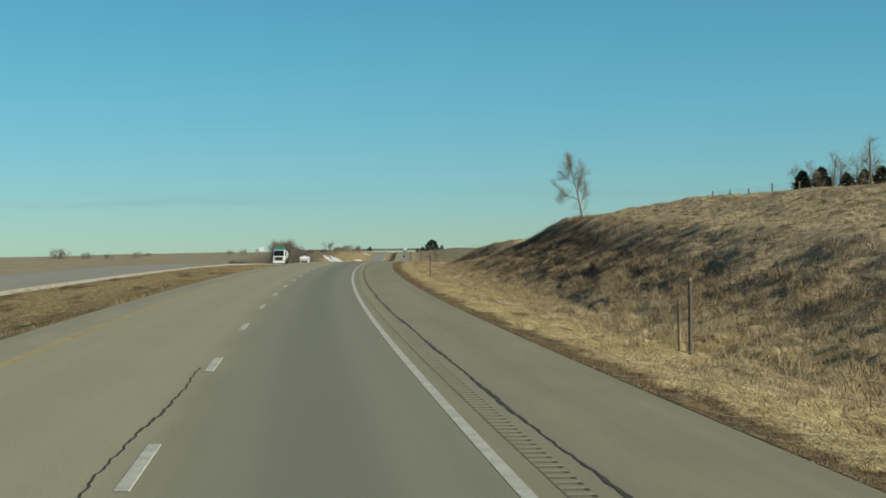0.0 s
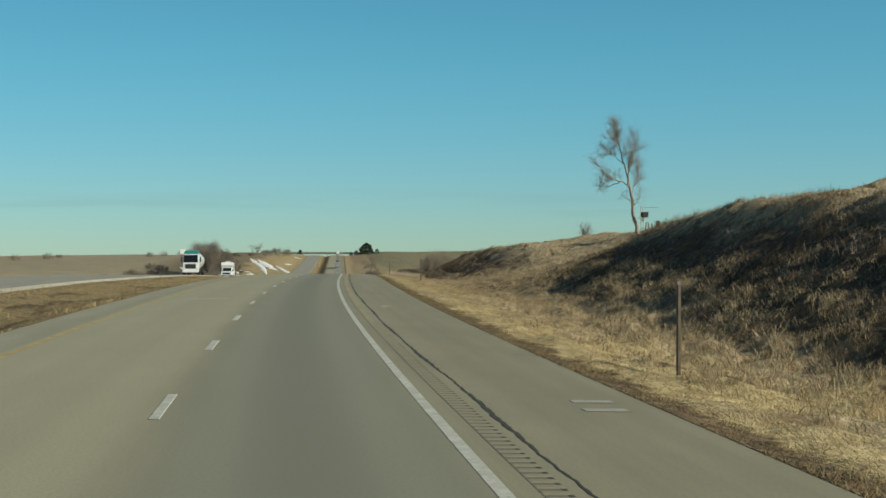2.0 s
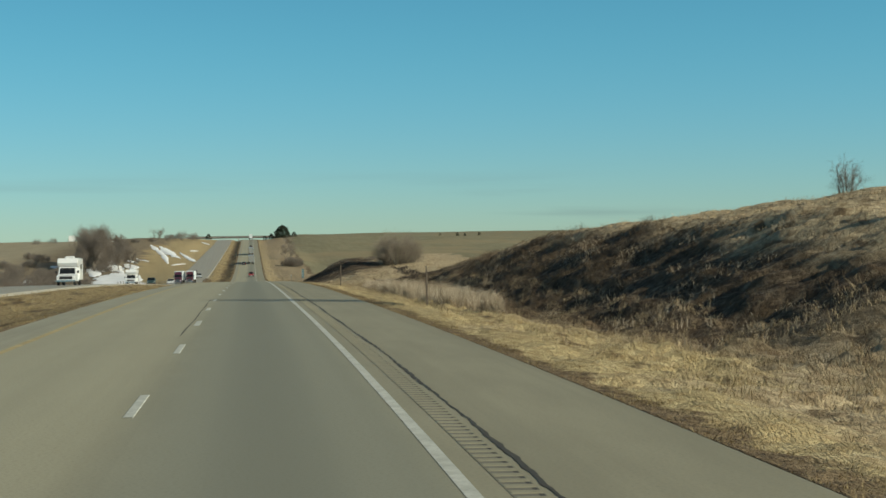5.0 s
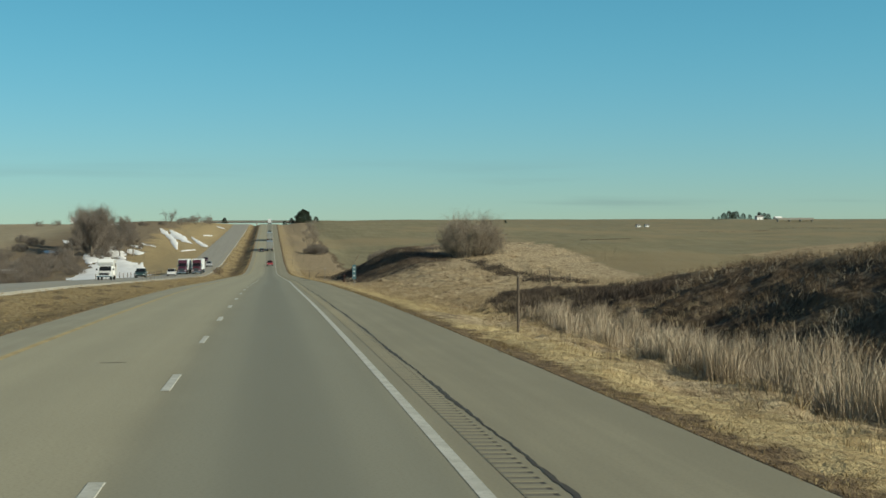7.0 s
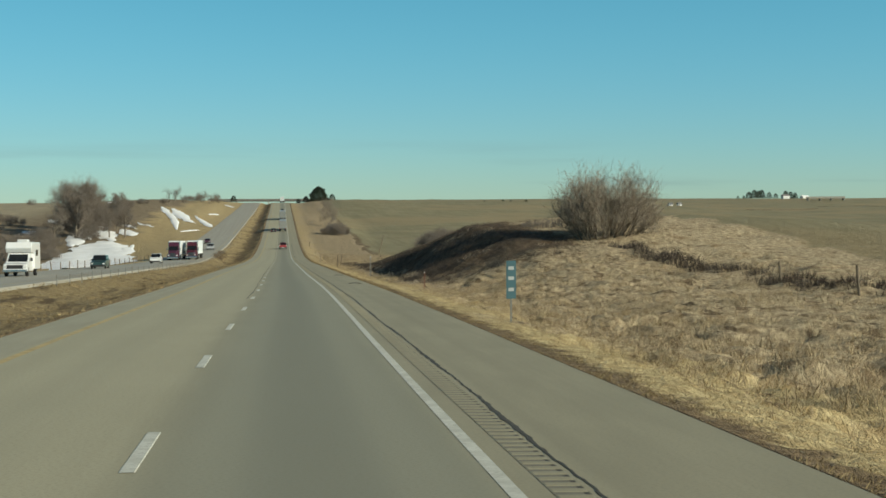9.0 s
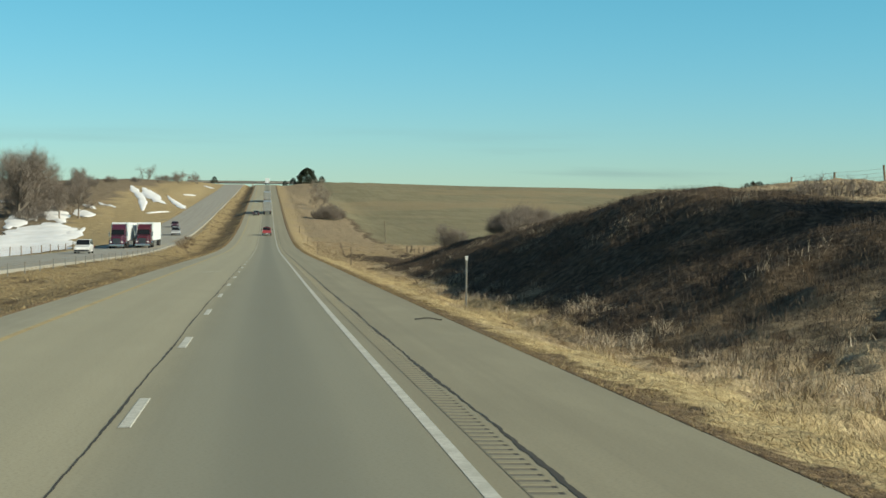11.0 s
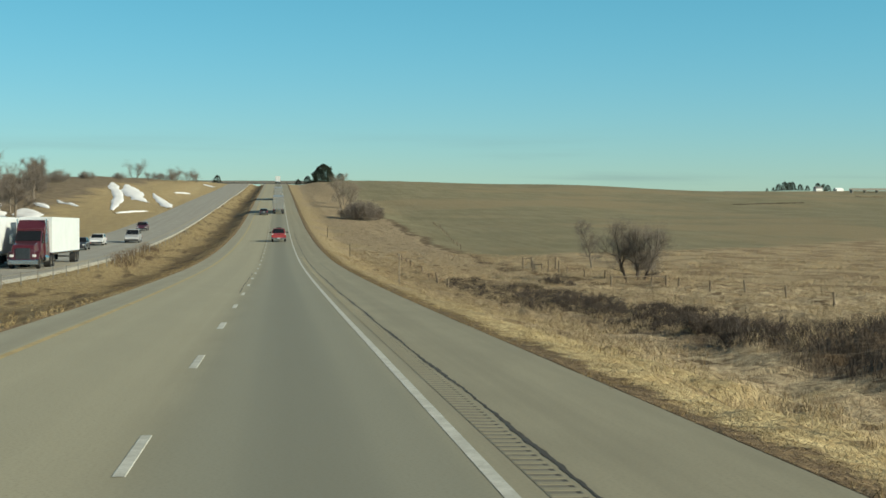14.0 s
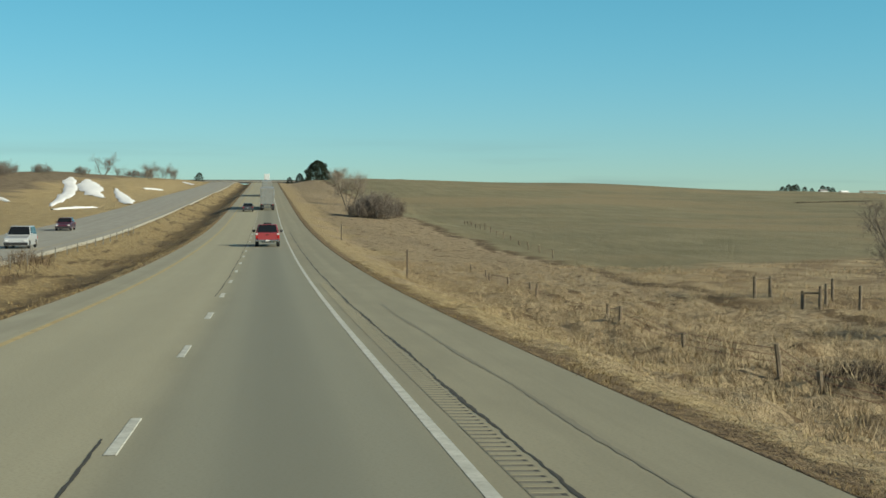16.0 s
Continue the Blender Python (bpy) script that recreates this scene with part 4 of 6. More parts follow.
s, o = scatter(30000, 20, 575, 8.3, 30, 1.1)
s2, o2 = scatter(6000, 245, 325, 9.5, 21)
s3, o3 = scatter(8000, 30, 170, 10.5, 22)
s, o = np.concatenate([s, s2, s3]), np.concatenate([o, o2, o3])
top = np.where(s < 200, 19.5 + 3 * smooth(s, 60, 120), np.where(s < 400, 21.5, 29.0)) + 1.6 * grainy(s, o, 7, 4)
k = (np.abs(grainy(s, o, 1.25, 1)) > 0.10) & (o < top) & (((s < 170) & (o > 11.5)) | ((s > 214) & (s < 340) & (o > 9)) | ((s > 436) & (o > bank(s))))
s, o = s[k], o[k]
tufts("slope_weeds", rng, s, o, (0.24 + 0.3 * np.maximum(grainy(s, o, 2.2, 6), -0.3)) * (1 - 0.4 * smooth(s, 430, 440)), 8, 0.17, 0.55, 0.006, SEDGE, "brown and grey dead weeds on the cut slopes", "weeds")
# more weeds on the last bank, in a dark colour that deepens its shade
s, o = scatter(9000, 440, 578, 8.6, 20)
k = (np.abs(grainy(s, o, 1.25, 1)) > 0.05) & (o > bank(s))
tufts("slope_weeds", rng, s[k], o[k], 0.30 + 0.16 * grainy(s[k], o[k], 2.4, 9), 9, 0.16, 0.5, 0.006, BRUSH, "dead weeds coloured dark to deepen the shade on the bank", "weeds")
s, o = scatter(11000, 30, 560, 10.5, 23)
k = (grainy(s, o, 2.6, 5) > 0.25 + 0.28 * smooth(s, 430, 440)) & ((s < 165) | ((s > 214) & (s < 325)) | (s > 436))
tufts("slope_stalks", rng, s[k], o[k], 0.34 + 0.16 * grainy(s[k], o[k], 2.7, 4), 9, 0.2, 0.5, 0.0055, REED, "pale grey dead stalks standing on the cut slopes", "weeds")
# rough pasture behind the last cut
s, o = scatter(9000, 600, 790, 32, 110, 1.2)
k = (s - o < 680 + 4 * grainy(s, o, 9, 2)) & (grainy(s, o, 4.5, 7) > -0.3)
tufts("pasture_grass", rng, s[k], o[k], 0.32 + 0.2 * grainy(s[k], o[k], 5, 7), 8, 0.3, 0.7, 0.014, TAN_GRASS, "rough tan pasture grass behind the fence", "grass")
# tan fringe along the caps of the cuts
s, o = scatter(5200, 30, 330, 20, 36)
k = (s < 160) | (s > 225)
tufts("cap_grass", rng, s[k], o[k], 0.24 + 0.12 * grainy(s[k], o[k], 3, 7), 8, 0.2, 0.7, 0.008, TAN_GRASS, "tan bunch grass on top of the cut slopes", "grass")
s, o = scatter(12000, 248, 322, 7.2, 11.2)
k = clumpy(s, o, 9, 2, -0.8) & (s + 3 * grainy(s, o, 1.7, 3) < 318) & (o > 7.2 + np.maximum(0, s - 285) * 0.055) & (o < 12.4 - 2.6 * np.abs((s - 292) / 44) ** 3)
s, o = s[k], o[k]
k = grainy(s, o, 1.1, 6) > -0.02
s, o = s[k], o[k]
tufts("reeds", rng, s, o, 0.76 + 0.34 * grainy(s, o, 1.1, 4), 10, 0.11, 0.26, 0.008, REED, "tall pale dry reeds in the ditch", "reeds", tall_var=0.55)
s, o = s[::2], o[::2]
tufts("reeds", rng, s, o, np.full(len(s), 0.55), 5, 0.2, 0.9, 0.008, REED, "bent and broken dry reed stalks", "reeds")
s, o = scatter(2600, 420, 520, 7, 10.0)
k = clumpy(s, o, 7, 4, 0.35)
tufts("tall_grass", rng, s[k], o[k], np.full(k.sum(), 0.34), 11, 0.15, 0.6, 0.006, REED, "tall pale bunch grass at the slope foot", "grass")
s, o = scatter(11000, 568, 634, 10.2, 17.5)
k = clumpy(s, o, 6, 7, -0.1) & (o > 10.9 + 0.9 * grainy(s, o, 4, 3) + 0.12 * np.maximum(0, 584 - s)) & (o < 16.6 + grainy(s, o, 4, 5) - 0.2 * np.maximum(0, s - 622))
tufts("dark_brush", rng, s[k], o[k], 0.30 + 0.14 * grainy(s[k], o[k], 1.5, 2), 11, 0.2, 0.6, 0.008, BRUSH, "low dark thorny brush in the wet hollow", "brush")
s, o = scatter(2600, 352, 447, -1.4, 1.4)
o = o + 33.5 - 0.075 * (s - 352)
k = clumpy(s, o, 8, 9, -0.2)
tufts("dark_brush", rng, s[k], o[k], np.full(k.sum(), 0.55), 8, 0.2, 0.4, 0.012, BRUSH, "dark dead weeds along the old fence row", "brush")
# the shaded ditch bank: dense weeds whose dark colour stands in for its shadow
s, o = scatter(5200, 319, 353, 10.8, 17.0)
k = clumpy(s, o, 6, 3, -0.55) & (o > 10.2 + np.maximum(0, s - 335) * 0.22)
tufts("dark_brush", rng, s[k], o[k], 0.34 + 0.12 * lump(s[k], o[k], 3.3, 2), 12, 0.22, 0.5, 0.010, BRUSH, "tall dead weeds coloured dark for the shade on the ditch bank", "brush")
s, o = scatter(11000, 20, 800, -18.2, -8.7)
tufts("median_grass", rng, s, o, 0.08 + 0.10 * np.maximum(lump(s, o, 7, 5), 0), 5, 0.14, 0.9, 0.016, MEDIAN_GRASS, "rusty brown mown grass in the median", "grass")
s, o = scatter(60, 655, 700, -18.2, -16.0)
tufts("median_brush", rng, s, o, np.full(60, 0.8), 20, 0.3, 0.35, 0.014, SEDGE, "dry brown weeds at the edge of the median", "weeds")

# dark hedge lines across the far fields
for a, b in (((1268, 320), (1283, 378)), ((1067, 182), (1076, 214)), ((1420, 430), (1450, 520))):
    u = rng.uniform(0, 1, 150)
    tufts("hedgerow", rng, a[0] + (b[0] - a[0]) * u, a[1] + (b[1] - a[1]) * u, 0.3 + 0.25 * rng.uniform(0, 1, 150), 10, 0.5, 0.5, 0.03, BRUSH, "dark line of dead brush across the far field", "hedge")

# ---- trees and shrubs beside the road ----
def cottonwood(seed):
    """A tall lone tree: one leaning trunk that forks into two leaders, a long low limb on one side and plumes of fine twigs."""
    rg = np.random.default_rng(seed)
    root = new("bare_tree")
    trunk, boughs, fines = Tubes(), Tubes(), Tubes()

    def limb(points, r0, r1, tubes, twigs, long, steps=10):
        line = np.array(points, float)
        u = np.linspace(0, len(line) - 1, steps)
        line = np.stack([np.interp(u, range(len(line)), line[:, a]) for a in range(3)], -1)
        line[1:] += rg.normal(0, 0.09, (steps - 1, 3))
        tubes.add(line, np.linspace(r0, r1, steps), 7 if r0 > 0.15 else 5)
        if twigs:
            sprays(rg, fines, line[2:], int(twigs * 0.6), long * 1.3, 0.0085, 0.6)
            for _ in range(max(2, twigs // 9)):
                i = rg.integers(2, steps - 1)
                sub = grow(rg, line[i], (line[min(i + 1, steps - 1)] - line[i - 1]) + rg.normal(0, 0.45, 3), long * 1.7, 5, 0.16, 0.08)
                boughs.add(sub, np.linspace(max(0.018, r1), 0.008, 6), 4)
                sprays(rg, fines, sub, twigs // 5 + 4, long * 1.05, 0.008, 0.6)

    limb([(0.15, 0, -0.3), (0, 0, 0.3), (-0.35, 0, 2.4), (-0.65, 0.1, 4.6), (-1.1, 0, 6.7)], 0.30, 0.16, trunk, 0, 0, 12)
    limb([(-1.1, 0, 6.6), (-1.5, 0.2, 8.9), (-2.2, 0.4, 11.2), (-2.9, 0.3, 13.4)], 0.13, 0.02, boughs, 130, 1.0)
    limb([(-1.1, 0, 6.6), (-1.2, -0.3, 8.4), (-0.8, -0.5, 10.3), (-0.4, -0.4, 12.2)], 0.11, 0.02, boughs, 120, 1.0)
    limb([(-1.0, 0, 6.1), (-2.2, -0.3, 6.8), (-3.5, -0.4, 7.0), (-4.5, -0.2, 8.2), (-5.3, 0, 8.8)], 0.10, 0.02, boughs, 95, 0.85)
    limb([(-2.2, -0.3, 6.8), (-3.2, 0.6, 6.3), (-4.2, 0.9, 6.2), (-4.7, 1.0, 7.0)], 0.06, 0.015, boughs, 55, 0.75)
    limb([(-1.5, 0.2, 8.9), (-2.8, 0.6, 10.0), (-4.0, 0.7, 11.0)], 0.06, 0.015, boughs, 85, 0.9)
    limb([(-2.0, 0.4, 10.6), (-3.0, -0.4, 11.8), (-3.6, -0.8, 12.6)], 0.045, 0.012, boughs, 60, 0.8)
    limb([(-0.8, 0, 5.2), (-0.2, 0.3, 6.6), (0.2, 0.4, 8.2), (0.3, 0.5, 9.8)], 0.055, 0.015, boughs, 95, 0.8)
    limb([(-0.5, 0, 3.6), (0.0, -0.3, 4.6), (0.3, -0.4, 5.8)], 0.05, 0.015, boughs, 30, 0.8)
    limb([(-0.6, 0, 4.2), (-1.4, 0.4, 4.8), (-1.9, 0.5, 5.4)], 0.05, 0.015, boughs, 16, 0.7)
    ob = new("trunk", trunk.mesh("trunk", PALE_BARK))
    ob.parent = root
    crown_object(root, boughs, fines, GREY_TWIG, PALE_BARK)
    return root


t = cottonwood(5)
stand(t, 227, 33.3, 0, "tall lone leafless cottonwood leaning on the ridge", "tree", sink=0.2, scale=0.89)
t = thicket(8, 1.5, 1.5, 2.7, stems=16, twigs=14, name="sapling", foot=0.25, flare=0.3, bold=0.8)
stand(t, 264, 34, 0, "small bare sapling on top of the mound", "tree")
big = thicket(21, 13.0, 11.5, 6.8, stems=80, twigs=38, bold=0.95, foot=0.26, flare=1.05, material=PALE_TWIG)
stand(big, 456, 26.6, 0, "large rounded many-stemmed leafless shrub on the mound", "shrub", "roadside shrubs", sink=0.1, scale=0.9)
t = thicket(27, 9.0, 6.0, 1.15, stems=60, twigs=14, bold=1.1)
stand(t, 470, 24, 60, "low dark leafless scrub beside the shrub tree", "shrub", "roadside shrubs", sink=0.1)
t = thicket(22, 12.0, 7.0, 2.6, stems=150, twigs=34, bold=1.7)
stand(t, 528, 20.5, 80, "low brown leafless shrub on the crest of the cut", "shrub", "roadside shrubs")
t = thicket(23, 3.6, 3.0, 1.7, stems=30, twigs=14)
stand(t, 520, 18.6, 0, "small brown shrub on the dark slope", "shrub", "roadside shrubs")
t = thicket(28, 2.6, 2.2, 0.95, stems=46, twigs=16, material=DARK_BARK, bold=1.2)
stand(t, 611.5, 11.3, 0, "low dark rounded thorn bush in the wet hollow", "shrub", "hollow bushes", sink=0.1)
for i, (s, o, k) in enumerate(((604.0, 12.6, 1.0), (598.0, 13.8, 0.9), (591.0, 14.0, 1.1), (637.0, 21.0, 1.3), (572.0, 13.4, 1.0), (567.0, 13.2, 1.2), (577.0, 13.6, 0.9))):
    again(t, s, o, 50 * i, k)
t = thicket(24, 11.5, 9.0, 4.8, stems=110, twigs=26, bold=1.7)
stand(t, 852, 17.6, 0, "wide dark leafless thicket beside the verge", "shrub", "roadside shrubs", sink=0.2)
t = bare_tree(31, 6.7, 6.4, limbs=15, twigs=34, bold=0.95, stems=4, low=0.22, thick=0.26, fine=0.95, bark=DARK_BARK, crook=0.11)
stand(t, 644, 29.4, 0, "spreading leafless thorn tree by the fence", "tree", sink=0.1, scale=0.98)
t = bare_tree(33, 6.2, 3.6, limbs=12, twigs=24, low=0.22, thick=0.095, crook=0.07, bold=0.9)
stand(t, 673, 32.2, 0, "slim upright bare tree by the fence", "tree")
mid = bare_tree(35, 9.5, 8.0, limbs=10, twigs=18, bold=1.9, stems=3, low=0.3, thick=0.3, twig=PALE_TWIG)
stand(mid, 930, 17.5, 0, "tan leafless tree behind the thicket", "tree", "verge trees")
again(mid, 965, 19, 70, 0.95, "smaller tan leafless tree on the verge")
again(mid, 1090, 24, 140, 1.0, "bare tree on the far verge slope")
cedar = conifer(41, 11.0, 15.0, True, 2600)
stand(cedar, 1284, 23, 0, "big rounded dark cedar on the hilltop", "tree", "hilltop cedars", sink=1.3)
small = conifer(42, 4.6, 5.4, True, 700)
stand(small, 1292, 14.5, 0, "small rounded cedar on the hilltop", "tree", "hilltop cedars")
again(small, 1296, 9.5, 60, 0.75)
again(small, 1276, 32, 20, 0.9)
again(small, 1300, -35, 100, 1.0, "lone dark cedar beside the far carriageway")

# trees behind the first cut
ridge = conifer(43, 9.6, 5.0, True, 900)
for i, (s, o, k) in enumerate(((225.5, 69.0, 1.0), (224.8, 72.0, 1.05), (223.4, 75.6, 0.95), (222.8, 78.4, 1.0), (222.3, 81.0, 1.05))):
    if i == 0:
        stand(ridge, s, o, 0, "dark bushy cedar behind the ridge", "tree", "ridge cedars")
    else:
        again(ridge, s, o, i * 50, k)
plume = bare_tree(44, 17.0, 6.5, limbs=14, twigs=16, bold=1.5, stems=4, low=0.3, thick=0.4, twig=PALE_TWIG)
stand(plume, 223.2, 77.2, 0, "upright pale leafless tree behind the ridge", "tree", "ridge trees", scale=1.05)
again(plume, 225, 71.5, 90, 0.9)

# left side: tall bare trees in the hollow and on the slope
tall = bare_tree(51, 19.0, 16, limbs=17, twigs=26, bold=2.7, low=0.18, thick=0.42, fine=0.9)
stand(tall, 806, -70, 0, "tall leafless tree standing over old snow", "tree", "hollow trees", scale=1.0)
tall2 = bare_tree(52, 14.5, 10.5, limbs=13, twigs=22, bold=2.7, low=0.25, thick=0.32, fine=0.85)
stand(tall2, 818, -55.5, 0, "slender leafless tree above the snow", "tree", "hollow trees", scale=0.78)
for i, (s, o, k, src) in enumerate(((823, -72.5, 1.0, 0), (838, -71.5, 0.9, 0), (814, -68.5, 0.88, 0), (846, -75, 0.92, 0), (870, -72, 0.85, 1), (938, -71, 0.7, 1), (955, -74, 0.6, 1), (812, -60, 0.72, 1), (848, -66, 0.72, 1), (792, -75, 0.72, 1), (858, -70, 0.7, 1), (886, -63.5, 0.66, 1), (902, -66, 0.74, 1), (924, -68.5, 0.66, 1), (842, -61, 0.6, 1))):
    again((tall, tall2)[src], s, o, i * 67, k)
for i, (s, o, k) in enumerate(((1164, -66, 0.6), (1178, -44, 0.5), (1190, -50, 0.55), (1206, -41, 0.42), (1150, -58, 0.35), (1225, -52, 0.4), (1240, -44, 0.35))):
    if i == 0:
        small_tree = bare_tree(53, 7.0, 7.5, limbs=9, twigs=9, bold=2.2, stems=4, low=0.12, thick=0.2)
        stand(small_tree, s, o, 0, "small bushy bare tree on the far slope", "tree", "slope trees", scale=1.3)
    else:
        again(small_tree, s, o, i * 41, k * 2.1)
scrub = thicket(25, 7.5, 7.0, 3.5, stems=60, twigs=15, bold=2.0)
stand(scrub, 700, -62, 0, "grey leafless scrub in the hollow", "shrub", "hollow scrub")
for i, (s, o, k) in enumerate(((680, -70, 1.3), (720, -73, 1.4), (745, -71, 1.1), (655, -74, 1.2), (640, -66, 0.9), (772, -72, 1.0), (800, -80, 1.2), (668, -84, 1.5), (692, -80, 1.4), (706, -90, 1.5), (725, -82, 1.3), (742, -94, 1.4), (752, -79, 1.4), (765, -86, 1.2), (775, -98, 1.3), (620, -72, 1.2), (645, -84, 1.3), (690, -104, 1.3), (730, -110, 1.2), (782, -79, 1.3), (610, -84, 1.2), (800, -108, 1.2), (822, -100, 1.0), (860, -100, 1.2), (880, -108, 1.1), (870, -84, 1.0), (905, -86, 1.2), (940, -84, 1.0), (980, -88, 1.1), (1240, -62, 1.0), (1262, -58, 1.1), (800, -66, 1.3), (818, -70, 1.5), (838, -66, 1.2), (846, -76, 1.5), (862, -70, 1.1), (880, -74, 1.4), (898, -71, 1.0), (918, -76, 1.3), (940, -72, 1.0), (958, -78, 1.2), (985, -73, 0.9), (1010, -76, 1.1), (1050, -72, 0.9), (1085, -64, 0.8))):
    again(scrub, s, o, i * 37, k)
grove = thicket(26, 12, 8, 6.0, stems=40, twigs=7, bold=2.2)
stand(grove, 1085, -270, 0, "rounded far-off tree clump on the skyline", "tree clump", "skyline trees", scale=1.6)
for i, (s, o, k) in enumerate(((1090, -250, 1.0), (1085, -232, 0.8), (1100, -212, 0.9), (1080, -340, 1.0), (1120, -208, 0.6), (1180, -150, 0.7), (1190, -140, 0.7), (1200, -128, 0.6))):
    again(grove, s, o, i * 33, k)

# ---- delineator posts ----
POST_WOOD = plain("weathered_wood", (0.22, 0.17, 0.115), 0.85, dark=0.5, scale=4)
POST_METAL = plain("galvanised_steel", (0.33, 0.31, 0.27), 0.45, 0.6, scale=5)
POST_PALE = plain("sun_bleached_post_steel", (0.33, 0.265, 0.19), 0.75, dark=0.6, scale=6)
POST_PAINT = plain("weathered_post_steel", (0.17, 0.13, 0.095), 0.8, dark=0.55, scale=6)
CABLE = plain("dull_wire_rope", (0.12, 0.11, 0.095), 0.8, 0.3, scale=6)
RUST = plain("rusty_steel", (0.24, 0.09, 0.055), 0.8, scale=6)
REFLECT = plain("white_reflector", (0.7, 0.7, 0.66), 0.3, scale=8)
DULL = plain("dirty_reflector", (0.30, 0.26, 0.2), 0.5, scale=8)
GREEN_SIGN = plain("green_sign_sheet", (0.06, 0.13, 0.15), 0.45, dark=0.9)
SIGN_MARK = plain("white_sign_letters", (0.42, 0.44, 0.43), 0.4, dark=0.95)


def box(bm, x0, x1, y0, y1, z0, z1, bevel=0.0):
    r = bmesh.ops.create_cube(bm, size=1)["verts"]
    for v in r:
        v.co = ((x0 + x1) / 2 + v.co.x * (x1 - x0), (y0 + y1) / 2 + v.co.y * (y1 - y0), (z0 + z1) / 2 + v.co.z * (z1 - z0))
    if bevel:
        es = list({e for v in r for e in v.link_edges})
        bmesh.ops.bevel(bm, geom=es, offset=bevel, segments=2, affect="EDGES", profile=0.6)
    return bm


def rod(bm, p, q, r, sides=10, r2=None):
    p, q = Vector(p), Vector(q)
    m = Matrix.Translation((p + q) / 2) @ (q - p).to_track_quat("Z", "Y").to_matrix().to_4x4()
    bmesh.ops.create_cone(bm, cap_ends=True, segments=sides, radius1=r, radius2=r if r2 is None else r2, depth=(q - p).length, matrix=m)
    return bm


def delineator(skin, cap=False, dish=0.05):
    root = new("delineator_post")
    bm = box(bmesh.new(), -0.04, 0.04, -0.014, 0.014, -0.3, 1.78, 0.004)
    box(bm, -0.014, 0.014, -0.04, 0.012, -0.3, 1.76)
    part("post", bm, skin, root)
    if cap:
        part("cap", box(bmesh.new(), -0.055, 0.055, -0.05, 0.03, 1.775, 1.81, 0.006), REFLECT, root, "white plate across the top")
    bm = rod(bmesh.new(), (0, -0.058, 1.72), (0, -0.042, 1.72), dish, 18)
    part("reflector", bm, REFLECT if dish > 0.04 else DULL, root, "round reflector plate")
    bm = rod(bmesh.new(), (0, -0.06, 1.72), (0, 0.02, 1.72), 0.012, 8)
    part("bolt", bm, RUST, root)
    return root


post = delineator(POST_PAINT, dish=0.036)
stand(post, 31, 7.0, 4, "thin grey steel delineator post in the verge grass", "road post", "delineator posts")
for i, s in enumerate((98.6, 178.8, 247, 301, 541, 681, 752)):
    again(post, s, 5.5 if s < 100 or s == 462 else 6.2 if s != 301 else 5.8, -6 + 5 * (i % 4))
pale = delineator(POST_PALE, dish=0.036)
stand(pale, 609.2, 5.5, 0, "pale steel delineator post with a round reflector", "road post", "delineator posts", scale=1.05)
stand(delineator(POST_METAL, True), 465.4, 6.3, 0, "galvanised steel delineator post with a white cap plate", "road post", "delineator posts", scale=1.13)
again(post, 33.5, 7.4, 20, 0.7, "short grey steel stake in the verge grass")


def stake():
    root = new("marker_stake")
    part("stake", rod(bmesh.new(), (0, 0, -0.3), (0.03, 0, 1.0), 0.022, 8), RUST, root)
    part("tip", rod(bmesh.new(), (0.03, 0, 1.0), (0.032, 0, 1.06), 0.026, 8, 0.012), REFLECT, root, "pale tip")
    return root


stand(stake(), 419.5, 6.6, 0, "rusty red marker stake in the ditch grass", "stake")


def mile_sign():
    root = new("road_sign")
    bm = box(bmesh.new(), -0.03, 0.03, -0.02, 0.02, -0.3, 2.0, 0.005)
    part("post", bm, POST_METAL, root)
    bm = box(bmesh.new(), -0.16, 0.16, -0.035, -0.022, 0.8, 2.05, 0.004)
    pl = part("sign_plate", bm, GREEN_SIGN, root, "narrow green sign plate")
    for z in (1.05, 1.42, 1.75):
        part("sign_bar", box(bmesh.new(), -0.09, 0.09, -0.041, -0.036, z, z + 0.11), SIGN_MARK, pl, "white bar on the sign")
    return root


stand(mile_sign(), 379, 5.4, 0, "narrow green roadside sign on a steel post", "road sign")

# ---- fences ----
def fence_post(seed, high=1.25, thick=0.075):
    rg = random.Random(seed)
    bm = rod(bmesh.new(), (0, 0, -0.4), (rg.uniform(-0.06, 0.06), rg.uniform(-0.06, 0.06), high), thick, 8, thick * 0.85)
    for v in bm.verts:
        v.co.x += rg.uniform(-0.008, 0.008)
        v.co.y += rg.uniform(-0.008, 0.008)
    return bm


